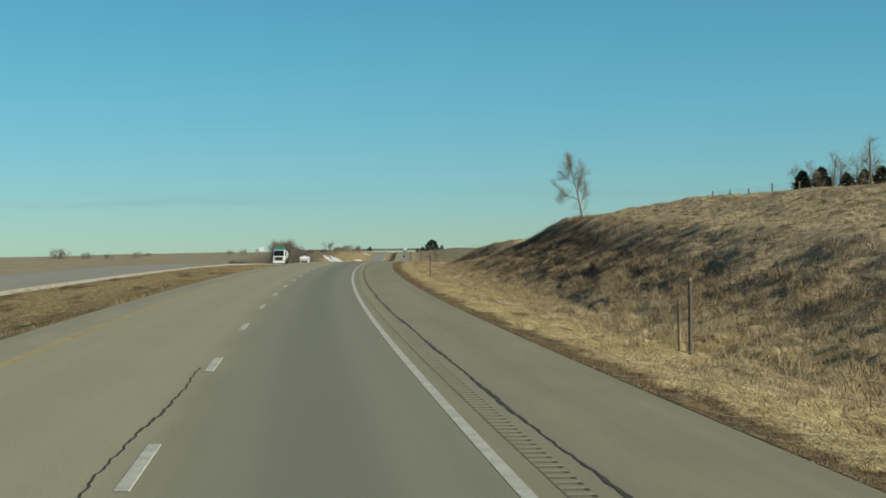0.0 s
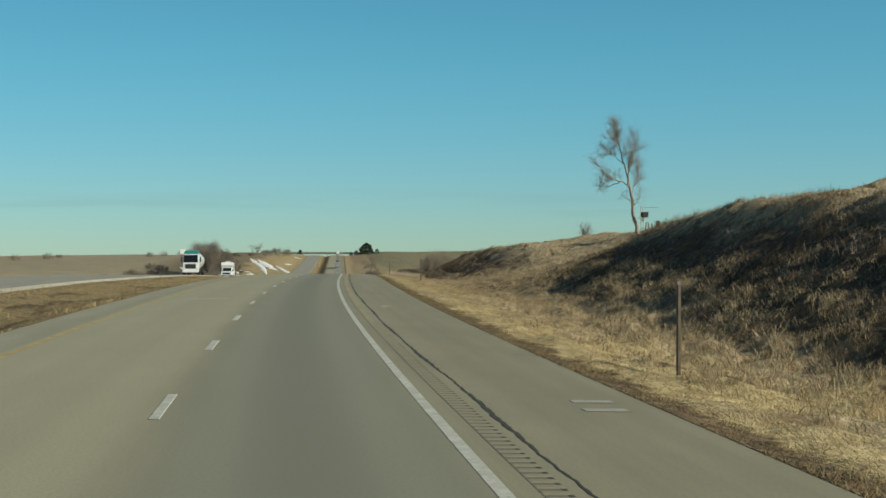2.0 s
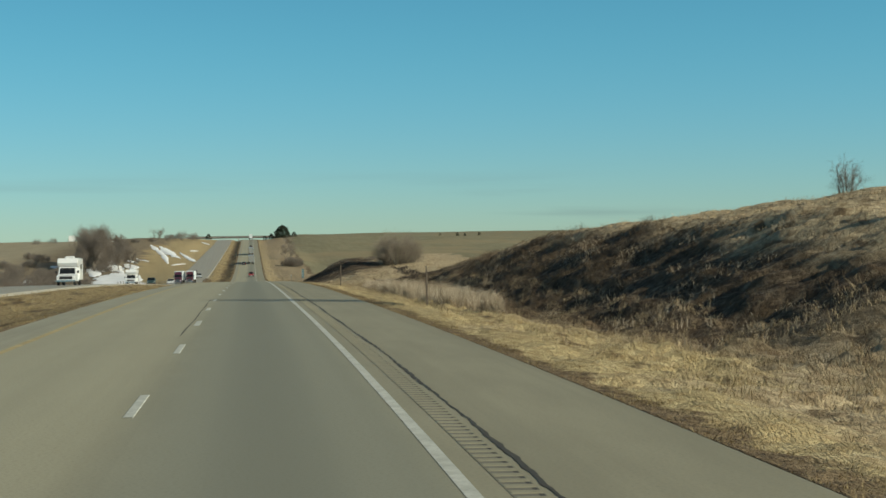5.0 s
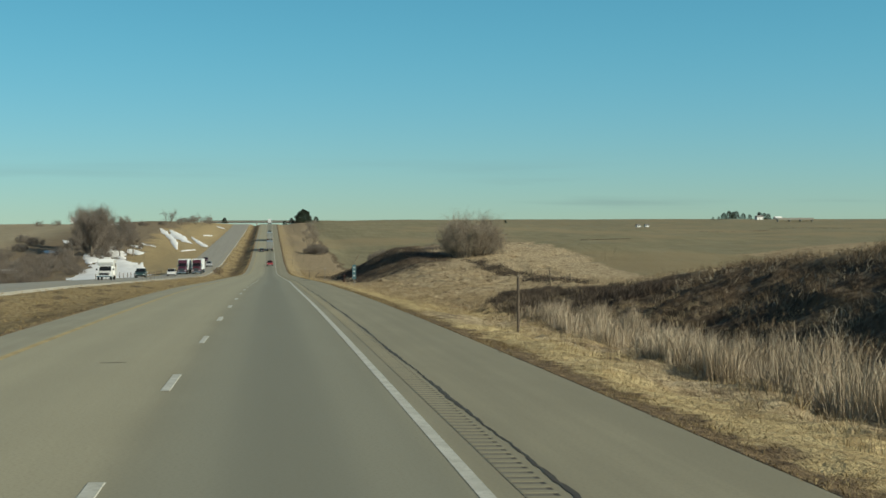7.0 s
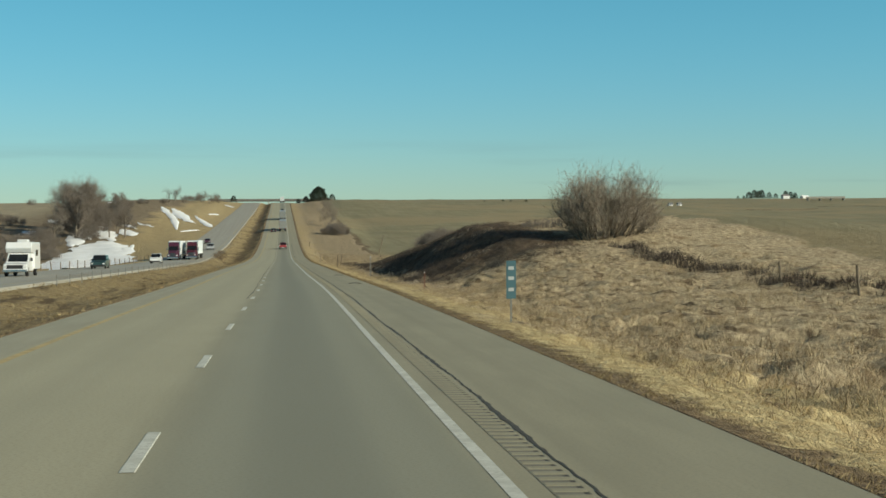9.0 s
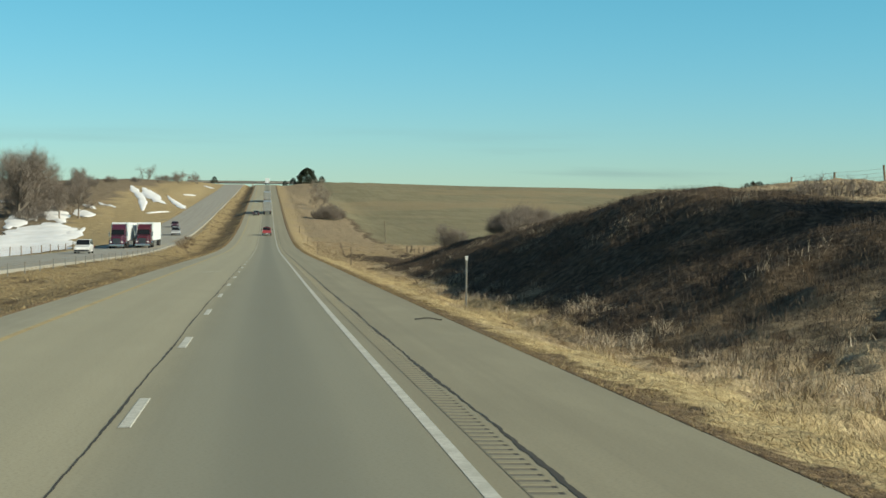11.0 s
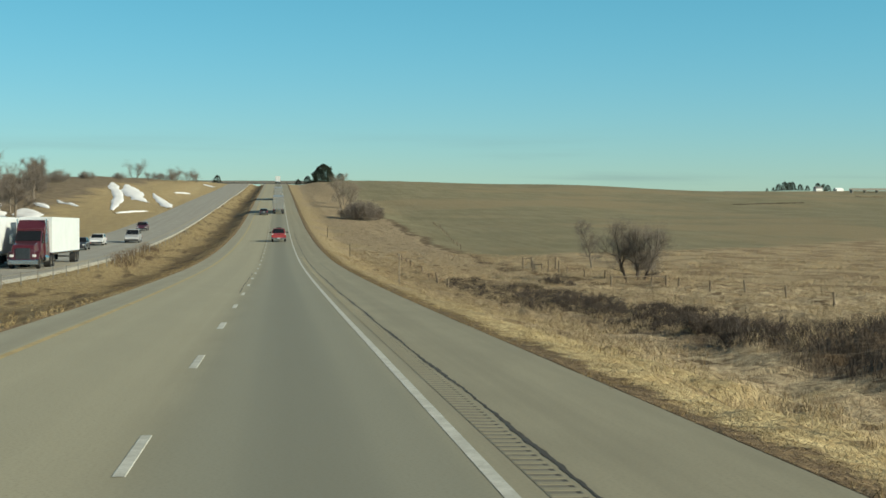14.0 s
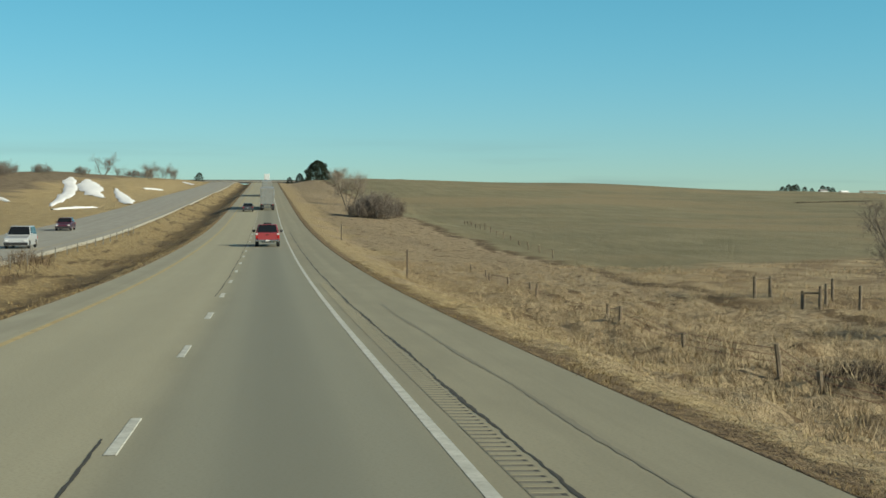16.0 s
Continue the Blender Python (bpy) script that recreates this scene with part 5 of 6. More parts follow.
def fence(places, label, high=1.25, wires=3):
    root = new("fence")
    shared = [fence_post(k, high * (0.9 + 0.08 * k)) for k in range(3)]
    meshes = []
    for bm in shared:
        me = bpy.data.meshes.new("post")
        bm.to_mesh(me)
        bm.free()
        me.materials.append(POST_WOOD)
        meshes.append(me)
    pts = []
    for i, (s, o) in enumerate(places):
        x, y, z = place(s, o)
        ob = new("post", meshes[i % 3])
        ob.parent = root
        ob.matrix_basis = pose(float(x), float(y), float(z), (i * 37 % 9) - 4, (i * 53 % 9) - 4, i * 71)
        pts.append((float(x), float(y), float(z)))
    for w in range(wires):
        t = Tubes()
        run = np.array(pts) + [0, 0, high * (0.4 + 0.24 * w)]
        sag = (run[1:] + run[:-1]) / 2 - [0, 0, 0.04]
        both = np.empty((2 * len(run) - 1, 3))
        both[0::2], both[1::2] = run, sag
        t.add(both, [0.006] * len(both), 4)
        ob = new("wire", t.mesh("wire", RUST))
        ob.parent = root
    return tagged(root, label, "fence")


fence([(622 + 7.2 * i + 2.2 * math.sin(i * 2.1), 10.1 + 0.33 * i) for i in range(13)], "weathered wooden posts of a wire fence in the verge grass", 0.72)
fence([(600 + 6.5 * i, 29.5 - 0.35 * i) for i in range(10)], "old post and wire fence along the thorn trees", 0.85)
fence([(735 + 11 * i, 26 + 0.9 * i) for i in range(14)], "field fence with grey wooden posts below the verge", 0.85)
fence([(390.5 + 12.4 * i, 27.0 + 0.5 * i) for i in range(3)], "leaning pale wooden fence posts behind the ditch", 1.45)
fence([(470 + 8 * i, 33 + 0.3 * i) for i in range(6)], "fence posts standing on the crest of the cut", 1.0)
fence([(70 + 9 * i, 33 + 0.4 * i) for i in range(12)], "thin fence line along the top of the first cut", 0.8)
fence([(198 + 5 * i, 30 + 0.8 * i) for i in range(8)], "short fence posts in the saddle by the lone tree", 1.0)
fence([(500 + 7.5 * i, -31.2) for i in range(20)], "fence posts along the snowy verge of the far carriageway", 1.1)


def brace(wide, high):
    root = new("fence_brace")
    for x in (-wide / 2, wide / 2):
        part("post", rod(bmesh.new(), (x, 0, -0.4), (x, 0, high), 0.10, 9, 0.09), POST_WOOD, root)
    part("rail", rod(bmesh.new(), (-wide / 2, 0, high * 0.9), (wide / 2, 0, high * 0.92), 0.05, 8), POST_WOOD, root)
    return root


stand(brace(4.6, 1.0), 632, 26.6, 4, "long wooden rail between fence posts by the thorn tree", "fence brace")
stand(brace(1.1, 1.2), 676, 25.6, 20, "wooden H brace of a fence corner", "fence brace")
stand(brace(0.9, 1.2), 668.5, 25.4, -40, "wooden corner brace with crossing posts", "fence brace")
for i, (s, o) in enumerate(((664, 24.0), (667, 27.3), (670, 26.8), (672, 28.0))):
    p = new("gate_post")
    part("post", fence_post(i + 9, 1.2, 0.09), POST_WOOD, p)
    stand(p, s, o, i * 40, "thick weathered gate post of a field gate", "fence post", "gate posts")

# cable barrier beside the far carriageway
root = new("cable_barrier")
me = bpy.data.meshes.new("post")
bm = box(bmesh.new(), -0.03, 0.03, -0.02, 0.02, -0.3, 0.78, 0.006)
bm.to_mesh(me)
bm.free()
me.materials.append(POST_METAL)
line = []
for s in np.arange(430, 770, 6.0):
    o = float(along(s, LEFT_GAP)) + 1.1
    x, y, z = place(s, o)
    ob = new("post", me)
    ob.parent = root
    ob.matrix_basis = pose(float(x), float(y), float(z), 0, 0, heading(s))
    line.append((float(x), float(y), float(z)))
for h in (0.48, 0.6, 0.72):
    t = Tubes()
    t.add(np.array(line) + [0.03, 0, h], [0.006] * len(line), 4)
    ob = new("cable", t.mesh("cable", CABLE))
    ob.parent = root
tagged(root, "low steel cable barrier with thin posts beside the far carriageway", "guard rail")

# ---- stand and blinds by the lone tree ----
DARK_CLOTH = plain("dark_canvas", (0.035, 0.042, 0.035), 0.9, scale=3)
PALE_BOARD = plain("bleached_boards", (0.50, 0.45, 0.37), 0.85, dark=0.6, scale=3)
root = new("tree_stand")
for x in (0.25, 0.6):
    part("ladder_rail", rod(bmesh.new(), (x, -0.2, -0.2), (x * 0.6 + 0.1, 0.0, 3.1), 0.035, 8), PALE_BOARD, root)
for i in range(8):
    part("rung", rod(bmesh.new(), (0.22, -0.19, 0.25 + i * 0.36), (0.60, -0.19, 0.25 + i * 0.36), 0.02, 6), PALE_BOARD, root)
part("seat_board", box(bmesh.new(), 0.0, 1.1, -0.5, 0.35, 1.75, 1.83, 0.01), PALE_BOARD, root)
part("canvas", box(bmesh.new(), 0.35, 1.05, -0.45, 0.3, 1.85, 2.45, 0.08), DARK_CLOTH, root, "dark canvas skirt")
bm = rod(bmesh.new(), (0.2, 0, 1.2), (1.15, -0.1, 2.5), 0.05, 8)
part("prop", bm, PALE_BOARD, root, "bleached leaning plank")
bm = rod(bmesh.new(), (0.45, 0, 2.95), (2.3, 0.2, 2.98), 0.022, 6)
part("pole", bm, POST_METAL, root)
stand(root, 226, 33.2, 0, "ladder stand with bleached planks against the lone tree", "tree stand")
for i, (s, o) in enumerate(((228.5, 36.0), (228.2, 36.75))):
    b = new("box_blind")
    part("panel", box(bmesh.new(), -0.2, 0.2, -0.16, 0.16, 0.2, 0.85, 0.04), DARK_CLOTH, b)
    for x in (-0.18, 0.18):
        part("leg", rod(bmesh.new(), (x, 0, -0.2), (x * 0.8, 0, 0.25), 0.03, 6), POST_WOOD, b)
    stand(b, s, o, i * 8, "small dark box on legs beside the lone tree", "box", "ridge boxes")

# ---- old snow ----
k = Nodes("old_snow", 0.7)
c = k.mix(k.ramp(k.noise(k.pos, 0.35, 5), 0.35, 0.7), (0.78, 0.765, 0.72), (0.9, 0.885, 0.85))
SNOW = k.done(k.mix(k.ramp(k.noise(k.pos, 1.4, 4), 0.62, 0.78, 0, 0.5), c, (0.42, 0.36, 0.27)))


def snow_patch(path, seed, label="patch of old snow lying in the dry grass"):
    """A drift along a line of (s, o, half width), with a ragged edge and a rounded top."""
    path = np.array(path, float)
    n, m = max(10, int(np.hypot(*(path[-1, :2] - path[0, :2])) / 3)), 11
    u = np.linspace(0, len(path) - 1, n)
    S, O, W = (np.interp(u, range(len(path)), path[:, j]) for j in range(3))
    dS, dO = np.gradient(S), np.gradient(O)
    ln = np.hypot(dS, dO) + 1e-6
    ns, no = -dO / ln, dS / ln
    end = np.sin(np.linspace(0.12, np.pi - 0.12, n)) ** 0.4
    v = np.linspace(-1, 1, m)
    rag = 1 + 0.16 * np.sin(u * 2.6 + seed) + 0.12 * np.sin(u * 7.1 + seed * 2) + 0.03 * np.sin(u * 17 + seed)
    rag2 = 1 + 0.2 * np.sin(u * 2.2 + seed * 3) + 0.12 * np.sin(u * 6.3 + seed) + 0.03 * np.sin(u * 19 + seed)
    wide = (W * end)[:, None] * v[None, :] * np.where(v[None, :] < 0, rag[:, None], rag2[:, None])
    SS, OO = S[:, None] + ns[:, None] * wide, O[:, None] + no[:, None] * wide
    lift = 0.30 * (1 - np.abs(v[None, :]) ** 3) * end[:, None] - 0.06 + 0.05 * lump(SS, OO, 6, seed)
    P = place(SS.ravel(), OO.ravel())
    P[:, 2] += lift.ravel() + 0.13
    ob = mesh_object("snow_patch", P, sheet(n, m), SNOW)
    return tagged(ob, label, "snow", "snow patches")


snow_patch([(528, -31.6, 1.0), (580, -36.5, 4.0), (630, -43, 8.5), (690, -50, 10.5), (742, -54.5, 10.5), (772, -57, 7.5), (792, -60, 3.5)], 1, "broad sheet of old snow on the roadside slope")
snow_patch([(690, -46, 3.0), (735, -46, 2.6), (768, -47.5, 0.8)], 15)
snow_patch([(760, -65.2, 1.2), (785, -67.8, 2.8), (812, -70.6, 3.4), (850, -73, 2.2)], 2)
snow_patch([(786, -55, 0.8), (804, -59, 2.8), (826, -63.5, 4.0), (846, -66.5, 3.4), (872, -69.5, 2.2)], 3, "streaky drift of old snow under the bare trees")
snow_patch([(800, -64.5, 0.6), (818, -68, 1.3), (842, -70, 1.2)], 14)
snow_patch([(820, -53.8, 1.3), (838, -56.4, 3.2), (858, -60.5, 1.4)], 4)
snow_patch([(866, -56.2, 0.8), (872, -58.8, 1.3), (878, -61.8, 0.8)], 16)
snow_patch([(877, -51.2, 0.9), (886, -55, 1.3), (896, -59, 0.8)], 5)
snow_patch([(811, -81.6, 1.4), (826, -86.5, 4.2), (834, -91, 2.4)], 17)
snow_patch([(868, -82, 1.6), (884, -87, 3.6), (900, -94, 1.8)], 18)
snow_patch([(706, -83, 1.6), (722, -85.6, 3.8), (740, -88, 1.8)], 19)
snow_patch([(866, -41.6, 0.9), (908, -45.2, 1.4), (951, -49.6, 1.8), (1000, -56.3, 2.0), (1040, -61.6, 1.5)], 6, "long narrow tongue of snow down the cut slope")
snow_patch([(917, -37.6, 1.0), (928, -41, 2.5), (955, -45.6, 3.0), (995, -50.6, 2.7), (1036, -56, 2.0)], 7, "wedge of snow down the cut slope")
snow_patch([(892, -29.8, 1.6), (915, -33, 1.9), (945, -36.8, 1.5), (976, -41.4, 0.8)], 8)
snow_patch([(851, -39.2, 0.8), (860, -36.5, 1.2), (866, -33.4, 0.9)], 9)
snow_patch([(1008, -37, 1.4), (1030, -33.5, 1.4)], 10)
snow_patch([(1160, -30.5, 1.4), (1190, -36, 1.6)], 11)
snow_patch([(1074, -86.5, 0.9), (1079, -90, 1.4), (1084, -94, 0.8)], 12)

# ---- overpass on the hilltop ----
CONCRETE = plain("bridge_concrete", (0.40, 0.37, 0.31), 0.85, dark=0.75, scale=0.6)
STEEL_BEAM = plain("weathered_steel_beam", (0.13, 0.125, 0.115), 0.7, 0.2, scale=0.8)
root = new("overpass")
SB = 1405.0
bx, by, bz = (float(v) for v in place(SB, -12.0, 0.0))
deck = 3.6
part("deck", box(bmesh.new(), -46, 46, -5, 5, deck, deck + 0.35, 0.05), CONCRETE, root)
for y in (-4.3, -1.5, 1.5, 4.3):
    part("girder", box(bmesh.new(), -45, 45, y - 0.2, y + 0.2, deck - 1.0, deck, 0.02), STEEL_BEAM, root)
for y in (-4.85, 4.85):
    part("parapet", box(bmesh.new(), -46, 46, y - 0.14, y + 0.14, deck + 0.35, deck + 1.05, 0.03), STEEL_BEAM, root)
for x in (-24, 0, 24):
    pier = part("pier_cap", box(bmesh.new(), x - 0.5, x + 0.5, -5, 5, deck - 1.9, deck - 1.0, 0.05), CONCRETE, root)
    for y in (-3.4, 0, 3.4):
        part("column", rod(bmesh.new(), (x, y, -4.5), (x, y, deck - 1.9), 0.45, 14), CONCRETE, pier)
for x in (-46, 46):
    part("abutment", box(bmesh.new(), x - 2.5, x + 2.5, -5.5, 5.5, -4, deck - 0.0, 0.05), CONCRETE, root)
root.matrix_basis = pose(bx, by, bz, 0, 0, heading(SB))
tagged(root, "long low highway overpass with dark girders on concrete piers", "bridge")

# ---- farm and houses far off ----
SIDING = plain("white_siding", (0.75, 0.75, 0.72), 0.7, dark=0.9, scale=0.4)
ROOF = plain("grey_shingle_roof", (0.20, 0.19, 0.18), 0.85, scale=0.5)
PANE = plain("dark_window_glass", (0.02, 0.025, 0.03), 0.1, scale=1)


def building(name, wide, deep, wall, ridge, windows=3):
    root = new(name)
    part("wall", box(bmesh.new(), -wide / 2, wide / 2, -deep / 2, deep / 2, -0.5, wall), SIDING, root)
    bm = bmesh.new()
    e = 0.4
    a = [bm.verts.new(v) for v in ((-wide / 2 - e, -deep / 2 - e, wall), (wide / 2 + e, -deep / 2 - e, wall), (wide / 2 + e, deep / 2 + e, wall), (-wide / 2 - e, deep / 2 + e, wall), (-wide / 2 - e, 0, wall + ridge), (wide / 2 + e, 0, wall + ridge))]
    for f in ((0, 1, 5, 4), (2, 3, 4, 5), (0, 4, 3), (1, 2, 5), (3, 2, 1, 0)):
        bm.faces.new([a[i] for i in f])
    part("roof", bm, ROOF if windows else SIDING, root)
    for i in range(windows):
        x = (i + 0.5) / windows * wide - wide / 2
        part("window", box(bmesh.new(), x - 0.5, x + 0.5, -deep / 2 - 0.05, -deep / 2 + 0.02, 1.0, 2.3), PANE, root)
    part("door", box(bmesh.new(), -wide * 0.12 - 0.5, -wide * 0.12 + 0.5, -deep / 2 - 0.06, -deep / 2 + 0.02, 0, 2.1), ROOF, root)
    return root


stand(building("barn", 17, 10, 4, 3, 0), 3010, 1040, 20, "long white farm shed on the horizon", "barn")
stand(building("farmhouse", 14, 10, 5, 3.5, 4), 3000, 996, 10, "white farmhouse among dark trees on the horizon", "house")
for s, o in ((1690, 386), (1700, 398)):
    stand(building("farmhouse", 4, 3.5, 2, 1.2, 2), s, o, 15, "small white farmhouse in the far fields", "house", "field houses")
wood = conifer(45, 16, 17, True, 900)
stand(wood, 3020, 948, 0, "dark shelter-belt evergreen by the farm", "tree", "farm trees")
for i, (ds, o, k) in enumerate(((10, 930, 0.9), (0, 938, 1.1), (14, 958, 1.1), (5, 970, 0.8), (0, 982, 0.65), (9, 1006, 1.0), (3, 1014, 0.9), (5, 1024, 0.8), (0, 916, 0.45), (3, 905, 0.4))):
    again(wood, 3016 + ds, o, i * 37, k)
for i, (s, o, k) in enumerate(((2400, 330, 0.35), (2420, 345, 0.3), (2440, 372, 0.35), (2390, 300, 0.25))):
    again(wood, s, o, i * 50, k, "far dark tree on the skyline")
root = new("billboard")
part("panel", box(bmesh.new(), -1.9, 1.9, -0.1, 0.1, 3.0, 6.4, 0.03), SIDING, root)
for x in (-1.3, 1.3):
    part("leg", rod(bmesh.new(), (x, 0, -0.5), (x, 0, 3.1), 0.15, 8), POST_WOOD, root)
stand(root, 1030, -107, 0, "plain white board on two posts in the field", "billboard")

root = new("field_bridge")
part("deck", box(bmesh.new(), -10, 10, -2.5, 2.5, 1.2, 1.7, 0.05), CONCRETE, root)
for x in (-9.5, -3, 3, 9.5):
    part("pier", box(bmesh.new(), x - 0.25, x + 0.25, -2.2, 2.2, -1.5, 1.2, 0.03), CONCRETE, root)
for y in (-2.4, 2.4):
    part("rail", box(bmesh.new(), -10, 10, y - 0.06, y + 0.06, 1.7, 2.3), CONCRETE, root)
stand(root, 2508, 880, -10, "small low concrete bridge far off in the fields", "bridge", scale=3.0)

# ---- vehicles ----
def paint(name, colour, rough=0.28, coat=0.6):
    k = Nodes(name, rough)
    k.b.inputs["Coat Weight"].default_value = coat
    dust = k.ramp(k.noise(k.pos, 3, 4), 0.4, 0.8, 0, 0.25)
    return k.done(k.mix(dust, colour, tuple(v * 0.7 + 0.06 for v in colour)))


RED = paint("red_car_paint", (0.31, 0.042, 0.048))
MAROON = paint("maroon_truck_paint", (0.075, 0.014, 0.03))
DARK_RED = paint("dark_red_truck_paint", (0.075, 0.012, 0.018))
WHITE = paint("white_car_paint", (0.74, 0.74, 0.72))
DARK = paint("dark_grey_car_paint", (0.04, 0.042, 0.046))
GREENISH = paint("dark_green_car_paint", (0.02, 0.05, 0.045))
TEAL = paint("teal_truck_paint", (0.02, 0.20, 0.17))
SILVER = paint("silver_car_paint", (0.42, 0.43, 0.43), 0.3)
TRAILER_WHITE = plain("white_trailer_panel", (0.68, 0.71, 0.70), 0.5, dark=0.9, scale=0.8)
TRAILER_GREY = plain("grey_trailer_panel", (0.27, 0.275, 0.255), 0.45, dark=0.85, scale=0.8)
GLASS = plain("tinted_car_glass", (0.012, 0.014, 0.016), 0.12, dark=0.9)
GLASS.node_tree.nodes["Principled BSDF"].inputs["Specular IOR Level"].default_value = 0.3
RUBBER = plain("tyre_rubber", (0.02, 0.02, 0.02), 0.85)
CHROME = plain("chrome", (0.62, 0.62, 0.62), 0.18, 1.0, dark=0.9)
DARK_CHROME = plain("dark_chrome", (0.16, 0.16, 0.16), 0.4, 1.0, dark=0.6, scale=14)
BLACK = plain("black_plastic", (0.025, 0.025, 0.026), 0.6)
LENS_RED = plain("red_lamp_lens", (0.42, 0.02, 0.02), 0.2)
LENS_WHITE = plain("clear_lamp_lens", (0.70, 0.70, 0.68), 0.12)
PLATE = plain("plate_white", (0.66, 0.66, 0.64), 0.5)


def solid(profile, half, top_in=0.0, bevel=0.03, z_in=None):
    """A body: a side outline of (y, z) given width, narrowing by top_in towards its top."""
    bm = bmesh.new()
    zs = [z for _, z in profile]
    lo, hi = (min(zs), max(zs)) if z_in is None else z_in
    sides = []
    for sx in (-1, 1):
        sides.append([bm.verts.new((sx * (half - top_in * max(0, (z - lo) / (hi - lo + 1e-6))), y, z)) for y, z in profile])
    bm.faces.new(sides[0])
    bm.faces.new(list(reversed(sides[1])))
    n = len(profile)
    for i in range(n):
        j = (i + 1) % n
        bm.faces.new((sides[0][j], sides[0][i], sides[1][i], sides[1][j]))
    bmesh.ops.recalc_face_normals(bm, faces=bm.faces)
    if bevel:
        bmesh.ops.bevel(bm, geom=list(bm.edges), offset=bevel, segments=2, affect="EDGES", profile=0.6)
    return bm


def panel(corners, out=0.012):
    """A thin slab through four corners, for panes and plates."""
    bm = bmesh.new()
    c = [Vector(v) for v in corners]
    nrm = (c[1] - c[0]).cross(c[3] - c[0]).normalized()
    a = [bm.verts.new(v + nrm * out) for v in c]
    b = [bm.verts.new(v - nrm * 0.02) for v in c]
    bm.faces.new(a)
    bm.faces.new(list(reversed(b)))
    for i in range(4):
        j = (i + 1) % 4
        bm.faces.new((a[j], a[i], b[i], b[j]))
    return bm


def wheel(root, x, y, r=0.33, w=0.22):
    sx = 1 if x > 0 else -1
    bm = rod(bmesh.new(), (x - w / 2, y, r), (x + w / 2, y, r), r, 24)
    bmesh.ops.bevel(bm, geom=[e for e in bm.edges if len(e.link_faces) == 2 and e.calc_face_angle(0) > 1], offset=0.03, segments=2, affect="EDGES")
    tyre = part("tyre", bm, RUBBER, root)
    part("rim", rod(bmesh.new(), (x + sx * (w / 2 - 0.04), y, r), (x + sx * (w / 2 + 0.012), y, r), r * 0.6, 16), CHROME, tyre, "bright wheel rim")


def lamps(root, half, front, rear, zf, zr, w=0.26, h=0.14):
    for sx in (-1, 1):
        part("headlight", box(bmesh.new(), sx * half * 0.75 - w / 2, sx * half * 0.75 + w / 2, front - 0.06, front + 0.02, zf, zf + h, 0.02), LENS_WHITE, root)
        part("tail_light", box(bmesh.new(), sx * (half - 0.13) - 0.11, sx * (half - 0.13) + 0.11, rear - 0.02, rear + 0.06, zr, zr + h * 1.4, 0.02), LENS_RED, root, "red tail lamp")


def car(name, colour, long=4.6, half=0.88, high=1.45, wagon=False):
    root = new(name)
    f, r = long / 2, -long / 2
    deck = 0.92 if high < 1.6 else 1.05
    part("body", solid([(r, 0.42), (r + 0.03, deck - 0.06), (r + 0.9, deck), (f - 1.35, deck - 0.02), (f - 0.1, deck - 0.22), (f, 0.45), (f - 0.2, 0.24), (r + 0.2, 0.24)], half, 0.06, 0.05), colour, root)
    ra = r + (0.12 if wagon else 0.75)
    cab = [(ra, deck - 0.04), (ra + (0.3 if wagon else 0.55), high), (f - 2.15, high), (f - 1.35, deck - 0.04)]
    part("cabin", solid(cab, half - 0.04, 0.17, 0.05), colour, root)
    (y0, z0), (y1, z1), (y2, z2), (y3, z3) = cab
    hb, ht = half - 0.10, half - 0.24
    part("windscreen", panel([(-hb, y3 - 0.08, z3 + 0.06), (hb, y3 - 0.08, z3 + 0.06), (ht, y2 + 0.06, z2 - 0.06), (-ht, y2 + 0.06, z2 - 0.06)], 0.03), GLASS, root)
    part("rear_window", panel([(hb, y0 + 0.08, z0 + 0.08), (-hb, y0 + 0.08, z0 + 0.08), (-ht, y1 - 0.04, z1 - 0.06), (ht, y1 - 0.04, z1 - 0.06)], 0.03), GLASS, root)
    for sx in (-1, 1):
        a = [(sx * (half - 0.05), y0 + 0.28, z0 + 0.08), (sx * (half - 0.05), y3 - 0.3, z0 + 0.08), (sx * (half - 0.185), y2 - 0.02, z1 - 0.07), (sx * (half - 0.185), y1 + 0.06, z1 - 0.07)]
        part("side_window", panel(a if sx > 0 else a[::-1], 0.025), GLASS, root)
        part("mirror", box(bmesh.new(), sx * (half + 0.02) - 0.09, sx * (half + 0.02) + 0.09, y3 - 0.35, y3 - 0.22, deck, deck + 0.13, 0.03), colour, root)
        for y in (r + 0.85, f - 0.85):
            wheel(root, sx * (half - 0.1), y)
    lamps(root, half, f, r, 0.56, 0.66)
    part("front_bumper", box(bmesh.new(), -half + 0.03, half - 0.03, f - 0.1, f + 0.05, 0.28, 0.5, 0.04), BLACK, root)
    part("rear_bumper", box(bmesh.new(), -half + 0.03, half - 0.03, r - 0.05, r + 0.1, 0.3, 0.52, 0.04), colour, root)
    part("number_plate", box(bmesh.new(), -0.16, 0.16, r - 0.065, r - 0.045, 0.62, 0.74), PLATE, root)
    return root


